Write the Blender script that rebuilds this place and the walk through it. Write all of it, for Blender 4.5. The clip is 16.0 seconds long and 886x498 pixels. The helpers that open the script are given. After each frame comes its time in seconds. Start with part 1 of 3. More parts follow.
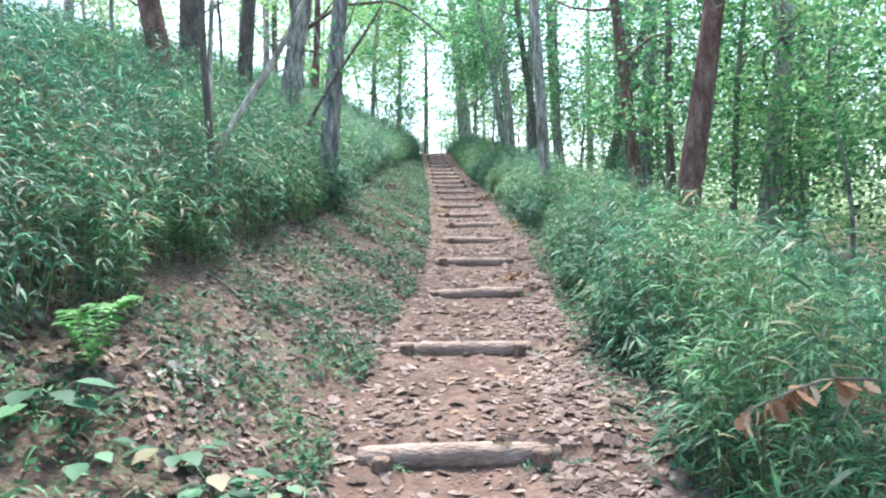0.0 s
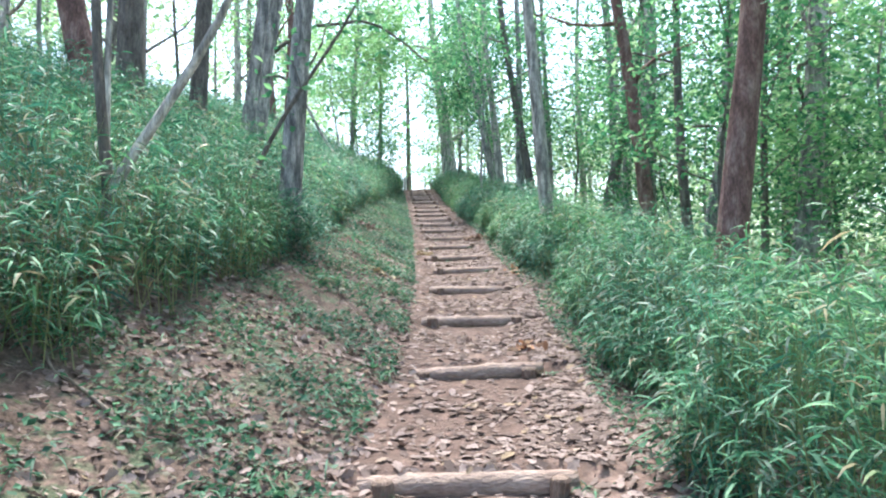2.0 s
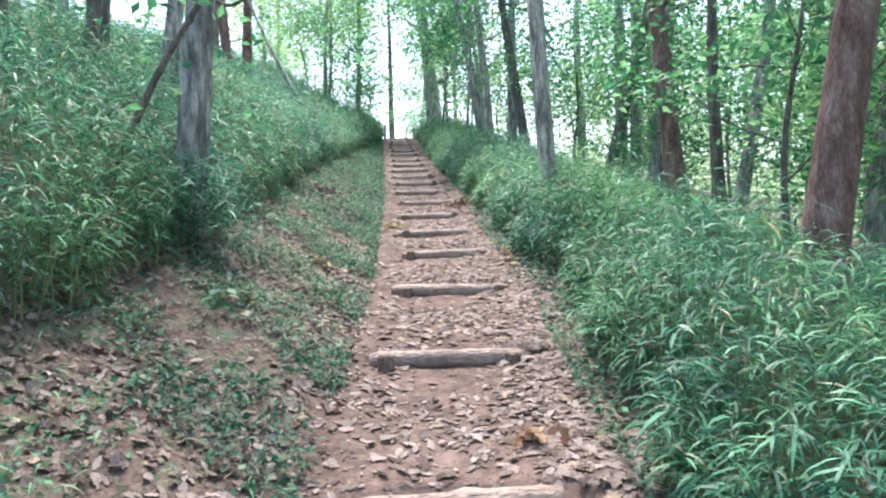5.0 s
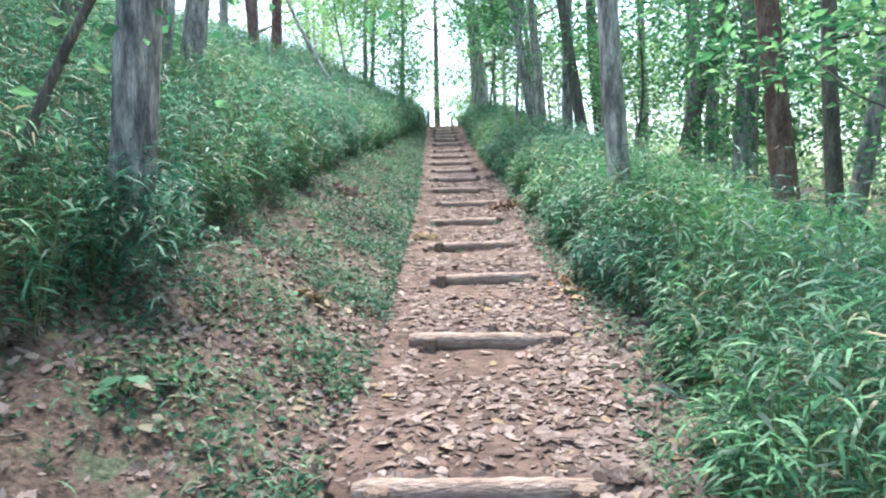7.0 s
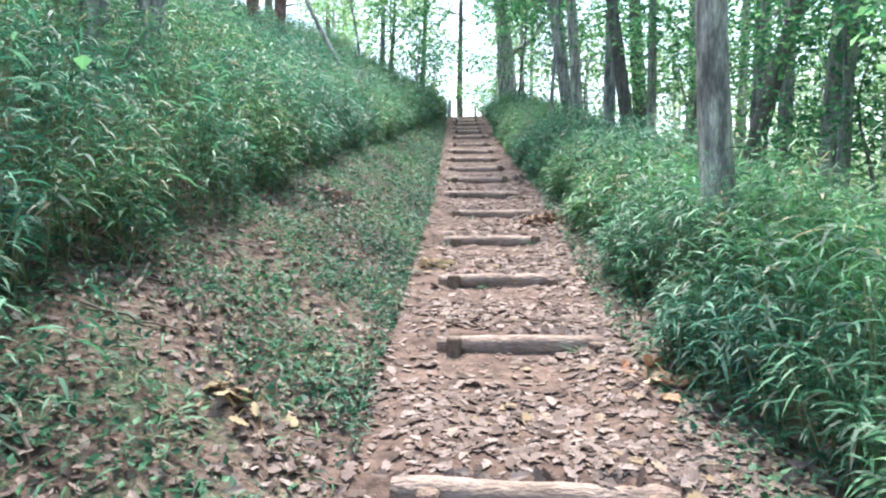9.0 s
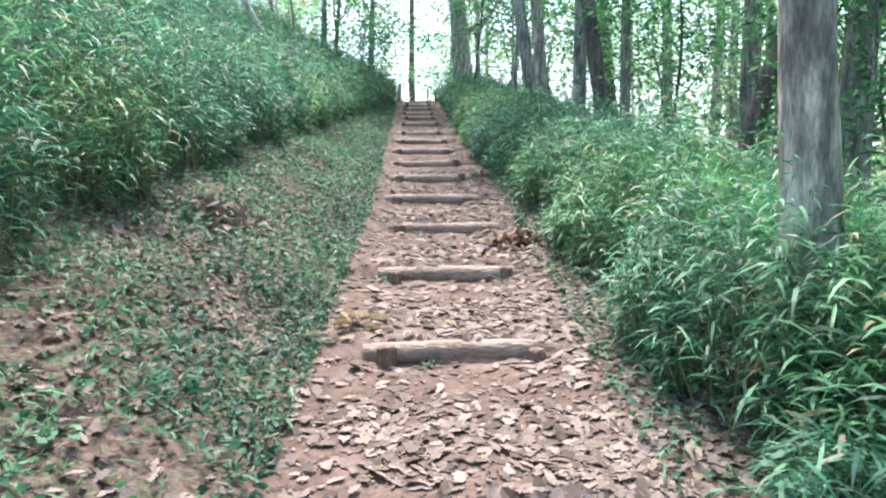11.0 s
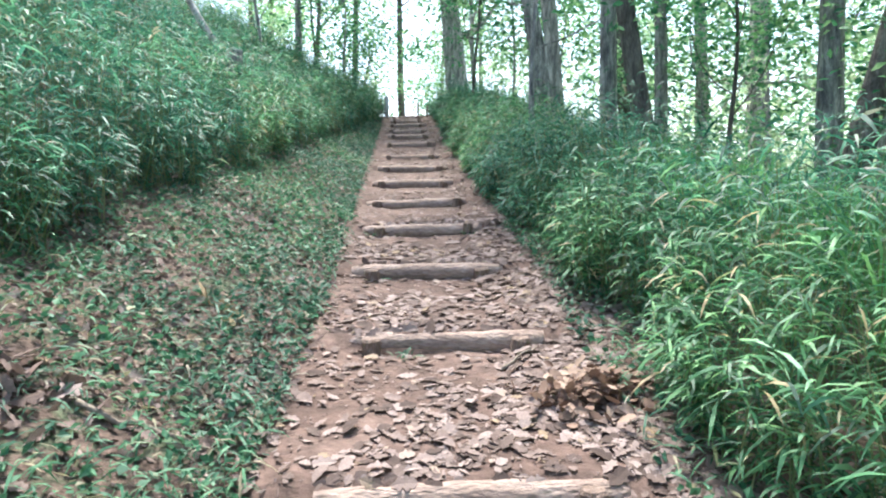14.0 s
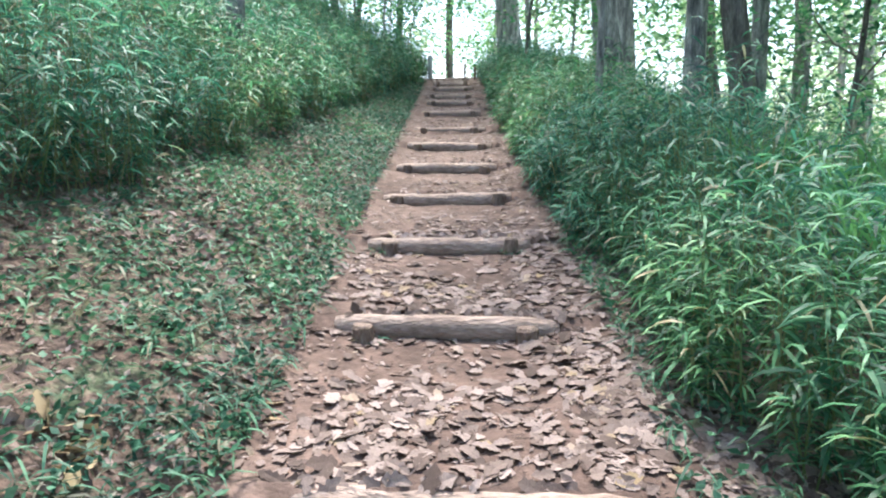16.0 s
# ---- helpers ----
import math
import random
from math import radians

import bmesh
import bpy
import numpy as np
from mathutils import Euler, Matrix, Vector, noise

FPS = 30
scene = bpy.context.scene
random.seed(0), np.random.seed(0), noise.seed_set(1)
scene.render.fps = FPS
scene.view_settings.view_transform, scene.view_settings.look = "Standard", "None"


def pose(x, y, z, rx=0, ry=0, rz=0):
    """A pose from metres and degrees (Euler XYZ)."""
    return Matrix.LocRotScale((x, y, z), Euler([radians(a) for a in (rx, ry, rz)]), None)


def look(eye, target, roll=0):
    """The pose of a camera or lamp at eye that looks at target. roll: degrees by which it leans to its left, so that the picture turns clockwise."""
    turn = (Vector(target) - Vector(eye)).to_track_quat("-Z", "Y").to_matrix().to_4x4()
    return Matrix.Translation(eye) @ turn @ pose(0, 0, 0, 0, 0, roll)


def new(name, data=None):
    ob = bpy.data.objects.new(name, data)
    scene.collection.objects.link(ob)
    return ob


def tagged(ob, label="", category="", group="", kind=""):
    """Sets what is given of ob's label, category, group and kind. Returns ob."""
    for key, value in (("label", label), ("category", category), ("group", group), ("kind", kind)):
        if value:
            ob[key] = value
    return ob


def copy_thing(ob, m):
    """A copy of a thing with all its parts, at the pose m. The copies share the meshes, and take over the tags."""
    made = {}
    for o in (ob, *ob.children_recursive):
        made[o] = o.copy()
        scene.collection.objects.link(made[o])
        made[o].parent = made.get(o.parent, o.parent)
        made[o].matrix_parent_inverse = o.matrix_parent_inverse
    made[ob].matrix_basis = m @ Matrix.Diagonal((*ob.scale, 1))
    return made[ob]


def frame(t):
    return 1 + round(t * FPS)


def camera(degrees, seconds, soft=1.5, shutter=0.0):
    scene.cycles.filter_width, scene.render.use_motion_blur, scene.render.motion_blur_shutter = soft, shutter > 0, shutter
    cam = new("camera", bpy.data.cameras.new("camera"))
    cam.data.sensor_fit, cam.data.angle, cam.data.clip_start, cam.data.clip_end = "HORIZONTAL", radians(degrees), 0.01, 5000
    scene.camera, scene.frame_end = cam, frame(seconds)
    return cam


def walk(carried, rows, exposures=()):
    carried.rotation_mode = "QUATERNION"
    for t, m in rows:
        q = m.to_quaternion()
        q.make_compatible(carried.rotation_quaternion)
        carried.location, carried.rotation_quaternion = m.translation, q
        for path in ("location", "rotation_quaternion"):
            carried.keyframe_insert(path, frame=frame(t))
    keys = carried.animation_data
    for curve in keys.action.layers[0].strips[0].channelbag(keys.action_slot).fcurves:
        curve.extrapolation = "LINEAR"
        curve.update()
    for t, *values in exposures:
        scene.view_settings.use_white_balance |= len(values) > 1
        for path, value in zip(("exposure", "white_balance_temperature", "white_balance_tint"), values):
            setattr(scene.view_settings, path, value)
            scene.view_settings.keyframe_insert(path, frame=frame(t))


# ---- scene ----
cam = camera(67.7, 16.0, soft=2.1)
EXPOSURE, KELVIN, TINT = 2.22, 6050, 6
PATH = [
    (0, (-0.011, 0.104, 1.5), (-0.001, 2.104, 1.493), -0.9),
    (0.5, (-0.002, 0.617, 1.489), (0.033, 2.617, 1.5), -1.3),
    (1, (0.016, 1.101, 1.607), (0.027, 3.1, 1.635), -1.6),
    (1.5, (-0.001, 1.563, 1.676), (0.026, 3.56, 1.772), -1.2),
    (2, (-0.044, 1.993, 1.711), (0.017, 3.99, 1.814), -1.9),
    (2.5, (-0.035, 2.431, 1.818), (0.001, 4.43, 1.869), -1.3),
    (3, (-0.033, 2.821, 1.933), (0.074, 4.818, 1.931), -0.9),
    (3.2, (-0.063, 2.988, 1.965), (0.082, 4.983, 2.004), -1.3),
    (5.3, (0.312, 4.731, 2.278), (0.391, 6.727, 2.186), -1.7),
    (5.5, (0.339, 4.924, 2.313), (0.406, 6.92, 2.207), -1.3),
    (6, (0.373, 5.366, 2.368), (0.5, 7.361, 2.298), -1.7),
    (6.5, (0.401, 5.83, 2.419), (0.506, 7.827, 2.395), -1.6),
    (7, (0.443, 6.323, 2.529), (0.384, 8.32, 2.432), -1.8),
    (7.5, (0.437, 6.827, 2.561), (0.396, 8.823, 2.439), -1.7),
    (8, (0.428, 7.385, 2.602), (0.361, 9.379, 2.457), -2.1),
    (8.5, (0.419, 7.941, 2.724), (0.261, 9.927, 2.555), -1.3),
    (9, (0.405, 8.519, 2.798), (0.288, 10.512, 2.676), -0.2),
    (9.2, (0.401, 8.759, 2.825), (0.368, 10.755, 2.705), -0.4),
    (11.3, (0.494, 10.847, 3.122), (0.51, 12.84, 2.952), -0.6),
    (11.5, (0.524, 11.008, 3.158), (0.511, 13.002, 2.999), -1.6),
    (12, (0.493, 11.528, 3.239), (0.53, 13.516, 3.027), -2.5),
    (12.5, (0.506, 11.988, 3.388), (0.585, 13.977, 3.193), -3.2),
    (13, (0.509, 12.517, 3.425), (0.537, 14.512, 3.287), -1.9),
    (13.5, (0.457, 13.001, 3.47), (0.515, 14.995, 3.326), -2.0),
    (14, (0.439, 13.418, 3.507), (0.474, 15.413, 3.377), -1.6),
    (14.5, (0.491, 13.866, 3.619), (0.447, 15.856, 3.422), -1.3),
    (15, (0.507, 14.305, 3.662), (0.504, 16.297, 3.49), -1.2),
    (15.5, (0.54, 14.725, 3.715), (0.483, 16.715, 3.523), -2.3),
    (16, (0.583, 15.151, 3.832), (0.469, 17.133, 3.586), -0.5),
]
walk(cam, [(t, look(eye, target, roll)) for t, eye, target, roll in PATH], [(0, EXPOSURE, KELVIN, TINT), (16, EXPOSURE, KELVIN, TINT)])

# ---- light ----
SUN_EL, SUN_AZ = 64.0, -4.0   # degrees; azimuth from the way ahead to the right
world = bpy.data.worlds.new("world")
scene.world = world
world.use_nodes = True
wn = world.node_tree
sky = wn.nodes.new("ShaderNodeTexSky")
sky.sky_type, sky.sun_disc = "NISHITA", False
sky.sun_elevation, sky.sun_rotation = radians(SUN_EL), radians(SUN_AZ)
sky.air_density, sky.dust_density = 1.0, 3.0
wn.nodes["Background"].inputs["Strength"].default_value = 0.15
wn.links.new(sky.outputs[0], wn.nodes["Background"].inputs["Color"])
sun = new("sun", bpy.data.lights.new("sun", "SUN"))
sun.data.energy, sun.data.angle, sun.data.color = 2.2, radians(14), (1.0, 0.95, 0.86)
az, el = radians(SUN_AZ), radians(SUN_EL)
sun.matrix_world = look((40 * math.sin(az) * math.cos(el), 40 * math.cos(az) * math.cos(el), 40 * math.sin(el)), (0, 0, 0))

# ---- plan ----
LOGS = [1.75, 3.62, 5.46, 7.4, 9.27, 11.25, 12.88, 14.38, 15.75, 17.2, 18.52, 19.8, 21.18, 22.46, 23.76, 25.1, 26.9, 28.4, 29.6, 31.2, 32.4, 33.1, 33.8]
PY = [-60, -5, 0, 5.4, 7.5, 9.4, 11.3, 13, 14.45, 15.85, 17.3, 18.5, 19.8, 21.2, 34, 36, 60]
PZ = [-3.0, -.9, -.13, .72, 1.05, 1.35, 1.66, 1.98, 2.22, 2.52, 2.80, 3.05, 3.33, 3.6, 6.3, 6.4, 6.5]
CY = [-60, 0, 3.6, 5.5, 7.5, 11.3, 14.4, 18.5, 21, 28, 34, 60]
CX = [.15, .15, .15, .25, .45, .56, .5, .45, .32, .05, -.2, -1.0]
LY = [-5, 4, 5.5, 8, 11, 13.6, 18.5, 22, 28, 34]        # where the bamboo grass begins, up the bank
LX = [-2.1, -2.05, -2.0, -1.75, -1.68, -1.72, -1.68, -1.5, -1.2, -.95]
RY = [-5, 3.5, 5.5, 9, 10.6, 12.5, 17, 19.3, 21, 28, 34]  # where it begins, level with the path
RX = [1.2, 1.25, 1.3, 1.45, 1.75, 1.55, 1.5, 1.3, 1.1, .85, .6]


def rnd_noise(x, y, k=1.0):
    return np.sin(1.7 * k * x + 2.3 * k * y + 1.1) * 0.5 + np.sin(3.1 * k * x - 1.9 * k * y + 4.0) * 0.3 + np.sin(5.3 * k * x + 4.1 * k * y) * 0.2


def centre(y):
    return np.interp(y, CY, CX)


def level(y):
    return np.interp(y, PY, PZ)


def ground_z(x, y):
    x, y = np.asarray(x, float), np.asarray(y, float)
    c = centre(y)
    d = c - 0.8 - x
    bank = np.interp(d, [0, 1.3, 2.8, 4.2, 8, 20, 60], [0, .56, 1.5, 2.4, 3.7, 4.4, 3.5])
    e = x - c - 1.2
    fall = np.interp(e, [0, 1.3, 2.5, 4.5, 7, 15, 60], [0, -.08, -.4, -.85, -1.7, -3.2, -6.5])
    logs = np.array(LOGS)
    i = np.clip(np.searchsorted(logs, y) - 1, 0, len(logs) - 2)
    f = np.clip((y - logs[i]) / (logs[i + 1] - logs[i]), 0, 1)
    near = np.clip(1.5 - np.abs(x - c) / 0.62, 0, 1) * ((y > logs[0]) & (y < logs[-1]))
    z = level(y) + bank + fall - 0.10 * f ** 1.3 * near
    rough = np.clip(np.abs(x - c) - 0.5, 0, 1)
    return z + 0.05 * rough * rnd_noise(x, y, 1.3) + 0.012 * rnd_noise(x, y, 5.0)


# ---- materials ----
def material(name, rough=0.9, bump=0.3, bump_scale=40.0, colours=((0, (.2, .2, .2)), (1, (.4, .4, .4))), scale=6.0, stretch=(1, 1, 1), fine=0.0, island=False, thin=0.0, spec=0.3, patch=None):
    m = bpy.data.materials.new(name)
    m.use_nodes = True
    t = m.node_tree
    b = t.nodes["Principled BSDF"]
    b.inputs["Roughness"].default_value = rough
    b.inputs["Specular IOR Level"].default_value = spec
    co = t.nodes.new("ShaderNodeTexCoord")
    mp = t.nodes.new("ShaderNodeMapping")
    mp.inputs["Scale"].default_value = stretch
    t.links.new(co.outputs["Object"], mp.inputs[0])
    n = t.nodes.new("ShaderNodeTexNoise")
    n.inputs["Scale"].default_value, n.inputs["Detail"].default_value, n.inputs["Roughness"].default_value = scale, 8, 0.65
    t.links.new(mp.outputs[0], n.inputs["Vector"])
    ramp = t.nodes.new("ShaderNodeValToRGB")
    ramp.color_ramp.elements[0].position, ramp.color_ramp.elements[1].position = colours[0][0], colours[-1][0]
    ramp.color_ramp.elements[0].color, ramp.color_ramp.elements[1].color = (*colours[0][1], 1), (*colours[-1][1], 1)
    for p, c in colours[1:-1]:
        ramp.color_ramp.elements.new(p).color = (*c, 1)
    if patch and island:
        n.inputs["Detail"].default_value = 2
    if island:
        g = t.nodes.new("ShaderNodeNewGeometry")
        o = t.nodes.new("ShaderNodeObjectInfo")
        add = t.nodes.new("ShaderNodeMath")
        add.operation = "ADD"
        wrap = t.nodes.new("ShaderNodeMath")
        wrap.operation, wrap.inputs[1].default_value = "FRACT", 1.0
        t.links.new(g.outputs["Random Per Island"], add.inputs[0])
        t.links.new(o.outputs["Random"], add.inputs[1])
        t.links.new(add.outputs[0], wrap.inputs[0])
        t.links.new(wrap.outputs[0], ramp.inputs[0])
    else:
        t.links.new(n.outputs["Fac"], ramp.inputs[0])
    colour = ramp.outputs[0]
    if fine:
        n2 = t.nodes.new("ShaderNodeTexNoise")
        n2.inputs["Scale"].default_value, n2.inputs["Detail"].default_value = scale * 7, 5
        t.links.new(mp.outputs[0], n2.inputs["Vector"])
        r2 = t.nodes.new("ShaderNodeMapRange")
        r2.inputs["From Min"].default_value, r2.inputs["From Max"].default_value = 0.3, 0.7
        r2.inputs["To Min"].default_value, r2.inputs["To Max"].default_value = 1 - fine, 1 + fine
        t.links.new(n2.outputs["Fac"], r2.inputs["Value"])
        mul = t.nodes.new("ShaderNodeVectorMath")
        mul.operation = "MULTIPLY"
        t.links.new(colour, mul.inputs[0])
        t.links.new(r2.outputs[0], mul.inputs[1])
        colour = mul.outputs[0]
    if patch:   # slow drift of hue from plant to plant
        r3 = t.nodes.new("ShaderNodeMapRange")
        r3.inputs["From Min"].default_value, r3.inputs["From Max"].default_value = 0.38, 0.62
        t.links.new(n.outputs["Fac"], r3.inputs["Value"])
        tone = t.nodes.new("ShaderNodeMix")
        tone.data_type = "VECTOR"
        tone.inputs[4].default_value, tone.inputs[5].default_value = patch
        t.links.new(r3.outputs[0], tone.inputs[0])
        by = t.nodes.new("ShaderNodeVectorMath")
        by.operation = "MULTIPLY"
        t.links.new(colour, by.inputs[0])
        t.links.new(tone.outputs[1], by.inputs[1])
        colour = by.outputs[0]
    t.links.new(colour, b.inputs["Base Color"])
    if bump:
        nb = t.nodes.new("ShaderNodeTexNoise")
        nb.inputs["Scale"].default_value, nb.inputs["Detail"].default_value = bump_scale, 6
        t.links.new(mp.outputs[0], nb.inputs["Vector"])
        bp = t.nodes.new("ShaderNodeBump")
        bp.inputs["Strength"].default_value, bp.inputs["Distance"].default_value = bump, 0.03
        t.links.new(nb.outputs["Fac"], bp.inputs["Height"])
        t.links.new(bp.outputs[0], b.inputs["Normal"])
    if thin:
        tr = t.nodes.new("ShaderNodeBsdfTranslucent")
        t.links.new(colour, tr.inputs["Color"])
        mix = t.nodes.new("ShaderNodeMixShader")
        mix.inputs[0].default_value = thin
        t.links.new(b.outputs[0], mix.inputs[1])
        t.links.new(tr.outputs[0], mix.inputs[2])
        t.links.new(mix.outputs[0], t.nodes["Material Output"].inputs["Surface"])
    return m


SOIL = material("trodden_soil", .95, .6, 25, ((.25, (.070, .043, .034)), (.5, (.122, .078, .063)), (.75, (.20, .135, .112))), 1.6, fine=.35)
FLOOR = material("forest_floor", .95, .9, 30, ((.3, (.055, .036, .028)), (.5, (.13, .088, .07)), (.62, (.07, .09, .05)), (.75, (.20, .15, .12))), 5, fine=.5)
LITTER = material("dry_leaf", .85, 0, 1, ((0, (.085, .058, .049)), (.3, (.170, .121, .104)), (.65, (.250, .186, .165)), (.93, (.35, .268, .242)), (1, (.28, .20, .12))), 30, island=True, thin=.15, fine=.25, spec=.2)
ORANGE = material("orange_dead_leaf", .75, 0, 1, ((0, (.30, .14, .08)), (.6, (.50, .29, .18)), (1, (.60, .44, .31))), island=True, thin=.2)
YELLOW = material("yellow_dead_leaf", .8, 0, 1, ((0, (.24, .17, .095)), (1, (.44, .34, .21))), island=True, thin=.2)
BROWN = material("brown_dead_leaf", .85, 0, 1, ((0, (.10, .06, .045)), (.6, (.24, .15, .11)), (1, (.42, .30, .23))), island=True, thin=.1)
PALE = material("bleached_leaf", .85, 0, 1, ((0, (.20, .18, .17)), (1, (.48, .45, .42))), island=True, thin=.2)
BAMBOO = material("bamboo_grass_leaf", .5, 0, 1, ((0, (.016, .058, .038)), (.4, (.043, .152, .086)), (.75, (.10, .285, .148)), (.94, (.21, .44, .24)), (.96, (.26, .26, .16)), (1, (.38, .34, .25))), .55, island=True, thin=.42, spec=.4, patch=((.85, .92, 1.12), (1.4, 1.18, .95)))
CULM = material("bamboo_grass_stem", .6, 0, 1, ((0, (.10, .15, .05)), (1, (.32, .30, .15))), island=True)
WEED = material("weed_leaf", .55, 0, 1, ((0, (.026, .078, .050)), (.5, (.060, .160, .096)), (.8, (.13, .27, .16)), (.88, (.16, .16, .11)), (1, (.27, .23, .17))), .9, island=True, thin=.3, spec=.3, patch=((.8, .82, .85), (1.2, 1.2, 1.0)))
FERN = material("fern_leaf", .55, 0, 1, ((0, (.10, .27, .09)), (1, (.20, .42, .15))), island=True, thin=.4)
CANOPY = material("tree_leaf", .5, 0, 1, ((0, (.03, .12, .06)), (.5, (.085, .24, .105)), (.85, (.18, .39, .16)), (1, (.34, .52, .25))), island=True, thin=.55, spec=.4)
CANOPY_Y = material("young_tree_leaf", .5, 0, 1, ((0, (.10, .26, .10)), (.5, (.22, .42, .16)), (1, (.42, .58, .29))), island=True, thin=.6, spec=.4)
# paler than living leaves: the bright haze of distance is mixed into this colour
HAZED_LEAF = material("haze_paled_far_leaf", .5, 0, 1, ((0, (.13, .24, .13)), (.5, (.30, .44, .24)), (1, (.54, .62, .42))), .3, island=True, thin=.6, spec=.4, patch=((.8, .85, .9), (1.25, 1.15, 1.0)))
BARK_G = material("grey_bark", .95, 1.0, 14, ((.3, (.11, .10, .095)), (.5, (.27, .25, .24)), (.7, (.44, .41, .39))), 5, (2.2, 2.2, .45), fine=.35, patch=((.68, .68, .7), (1.3, 1.25, 1.18)))
BARK_D = material("dark_bark", .95, 1.0, 14, ((.3, (.05, .043, .038)), (.5, (.14, .115, .10)), (.7, (.24, .21, .175))), 5, (2.2, 2.2, .45), fine=.35)
BARK_R = material("red_brown_bark", .95, 1.0, 12, ((.3, (.07, .04, .035)), (.5, (.18, .10, .085)), (.7, (.32, .22, .19))), 4, (2, 2, .7), fine=.35)
BARK_P = material("pale_bark", .9, .7, 14, ((.3, (.17, .15, .13)), (.5, (.36, .33, .30)), (.7, (.55, .52, .48))), 5, (2.2, 2.2, .5), fine=.3, patch=((.68, .68, .7), (1.3, 1.25, 1.18)))
LOGWOOD = material("weathered_log", .95, .8, 22, ((.28, (.19, .132, .107)), (.5, (.32, .232, .192)), (.72, (.45, .345, .295))), 3.5, (.9, 2.4, 2.4), fine=.25)
CUTWOOD = material("stake_wood", .95, .7, 20, ((.3, (.10, .068, .052)), (.5, (.19, .132, .105)), (.7, (.31, .23, .19))), 5, (3, 3, .9), fine=.35)
PALE_WOOD = material("pale_post_wood", .85, .4, 20, ((.3, (.45, .42, .38)), (.7, (.72, .70, .66))), 4, (3, 3, .6), fine=.2)
TWIG = material("dead_twig", .9, .4, 40, ((.3, (.12, .09, .07)), (.7, (.36, .29, .23))), 8)

rng = np.random.default_rng(7)


# ---- mesh helpers ----
def mesh_from(name, verts, sizes, loops, mats, slots=None, smooth=False):
    me = bpy.data.meshes.new(name)
    verts = np.asarray(verts, np.float32)
    sizes = np.asarray(sizes, np.int32)
    me.vertices.add(len(verts))
    me.vertices.foreach_set("co", verts.ravel())
    me.loops.add(len(loops))
    me.loops.foreach_set("vertex_index", np.asarray(loops, np.int32))
    me.polygons.add(len(sizes))
    me.polygons.foreach_set("loop_start", (np.cumsum(sizes) - sizes).astype(np.int32))
    if slots is not None:
        me.polygons.foreach_set("material_index", np.asarray(slots, np.int32))
    me.polygons.foreach_set("use_smooth", np.full(len(sizes), smooth))
    for m in mats:
        me.materials.append(m)
    me.update(calc_edges=True)
    me.validate()
    return me


def part(name, me, parent, label=""):
    ob = new(name, me)
    ob.parent = parent
    return tagged(ob, label)


def empty(name, place):
    ob = new(name)
    ob.location = place
    return ob


def unit(v):
    return v / np.maximum(np.linalg.norm(v, axis=-1, keepdims=True), 1e-9)


def blades(base, way, length, width, droop=0.5, fold=0.12):
    """Long pointed leaves: arrays of base points, ways, lengths and widths. Gives verts, sizes, loops."""
    n = len(base)
    way = unit(way)
    side = np.cross(way, np.array([0, 0, 1.0]) + 0.35 * rng.normal(size=(n, 3)))
    side = unit(side)
    up = np.cross(side, way)
    L, W = length[:, None], width[:, None]
    D = np.array([0, 0, -1.0]) * L * droop
    a = base
    m1 = base + way * L * .35 + D * .08
    m2 = base + way * L * .7 + D * .4
    tip = base + way * L + D
    v = np.stack([a, m1 - side * W * .5 + up * W * fold, m1 + side * W * .5 + up * W * fold, m2 - side * W * .42, m2 + side * W * .42, tip], 1).reshape(-1, 3)
    sizes = np.tile([3, 4, 3], n)
    loops = (np.array([0, 2, 1, 1, 2, 4, 3, 3, 4, 5])[None] + 6 * np.arange(n)[:, None]).ravel()
    return v, sizes, loops


def leaves(base, way, length, width, cup=0.25):
    """Short broad leaves, folded along the rib and cupped."""
    n = len(base)
    way = unit(way)
    side = unit(np.cross(way, unit(rng.normal(size=(n, 3)) * .7 + np.array([0, 0, 1.0]))))
    up = np.cross(side, way)
    L, W = length[:, None], width[:, None]
    k = cup * rng.uniform(-.4, 1.2, (n, 1))
    v = np.stack([base, base + way * L * .45 - side * W * .5 + up * W * k, base + way * L * .5 - up * W * k * .2, base + way * L * .45 + side * W * .5 + up * W * k, base + way * L + up * L * k * .5], 1).reshape(-1, 3)
    sizes = np.full(n * 4, 3)
    loops = (np.array([0, 2, 1, 0, 3, 2, 1, 2, 4, 2, 3, 4])[None] + 5 * np.arange(n)[:, None]).ravel()
    return v, sizes, loops


def big_leaves(base, way, length, width, cup=0.2):
    """Leaf sprays far off: two triangles each."""
    n = len(base)
    way = unit(way)
    side = unit(np.cross(way, unit(rng.normal(size=(n, 3)) * .7 + np.array([0, 0, 1.0]))))
    up = np.cross(side, way)
    L, W = length[:, None], width[:, None]
    v = np.stack([base, base + way * L * .5 + side * W * .5 + up * W * cup, base + way * L, base + way * L * .5 - side * W * .5 + up * W * cup], 1).reshape(-1, 3)
    loops = (np.array([0, 1, 2, 0, 2, 3])[None] + 4 * np.arange(n)[:, None]).ravel()
    return v, np.full(n * 2, 3), loops


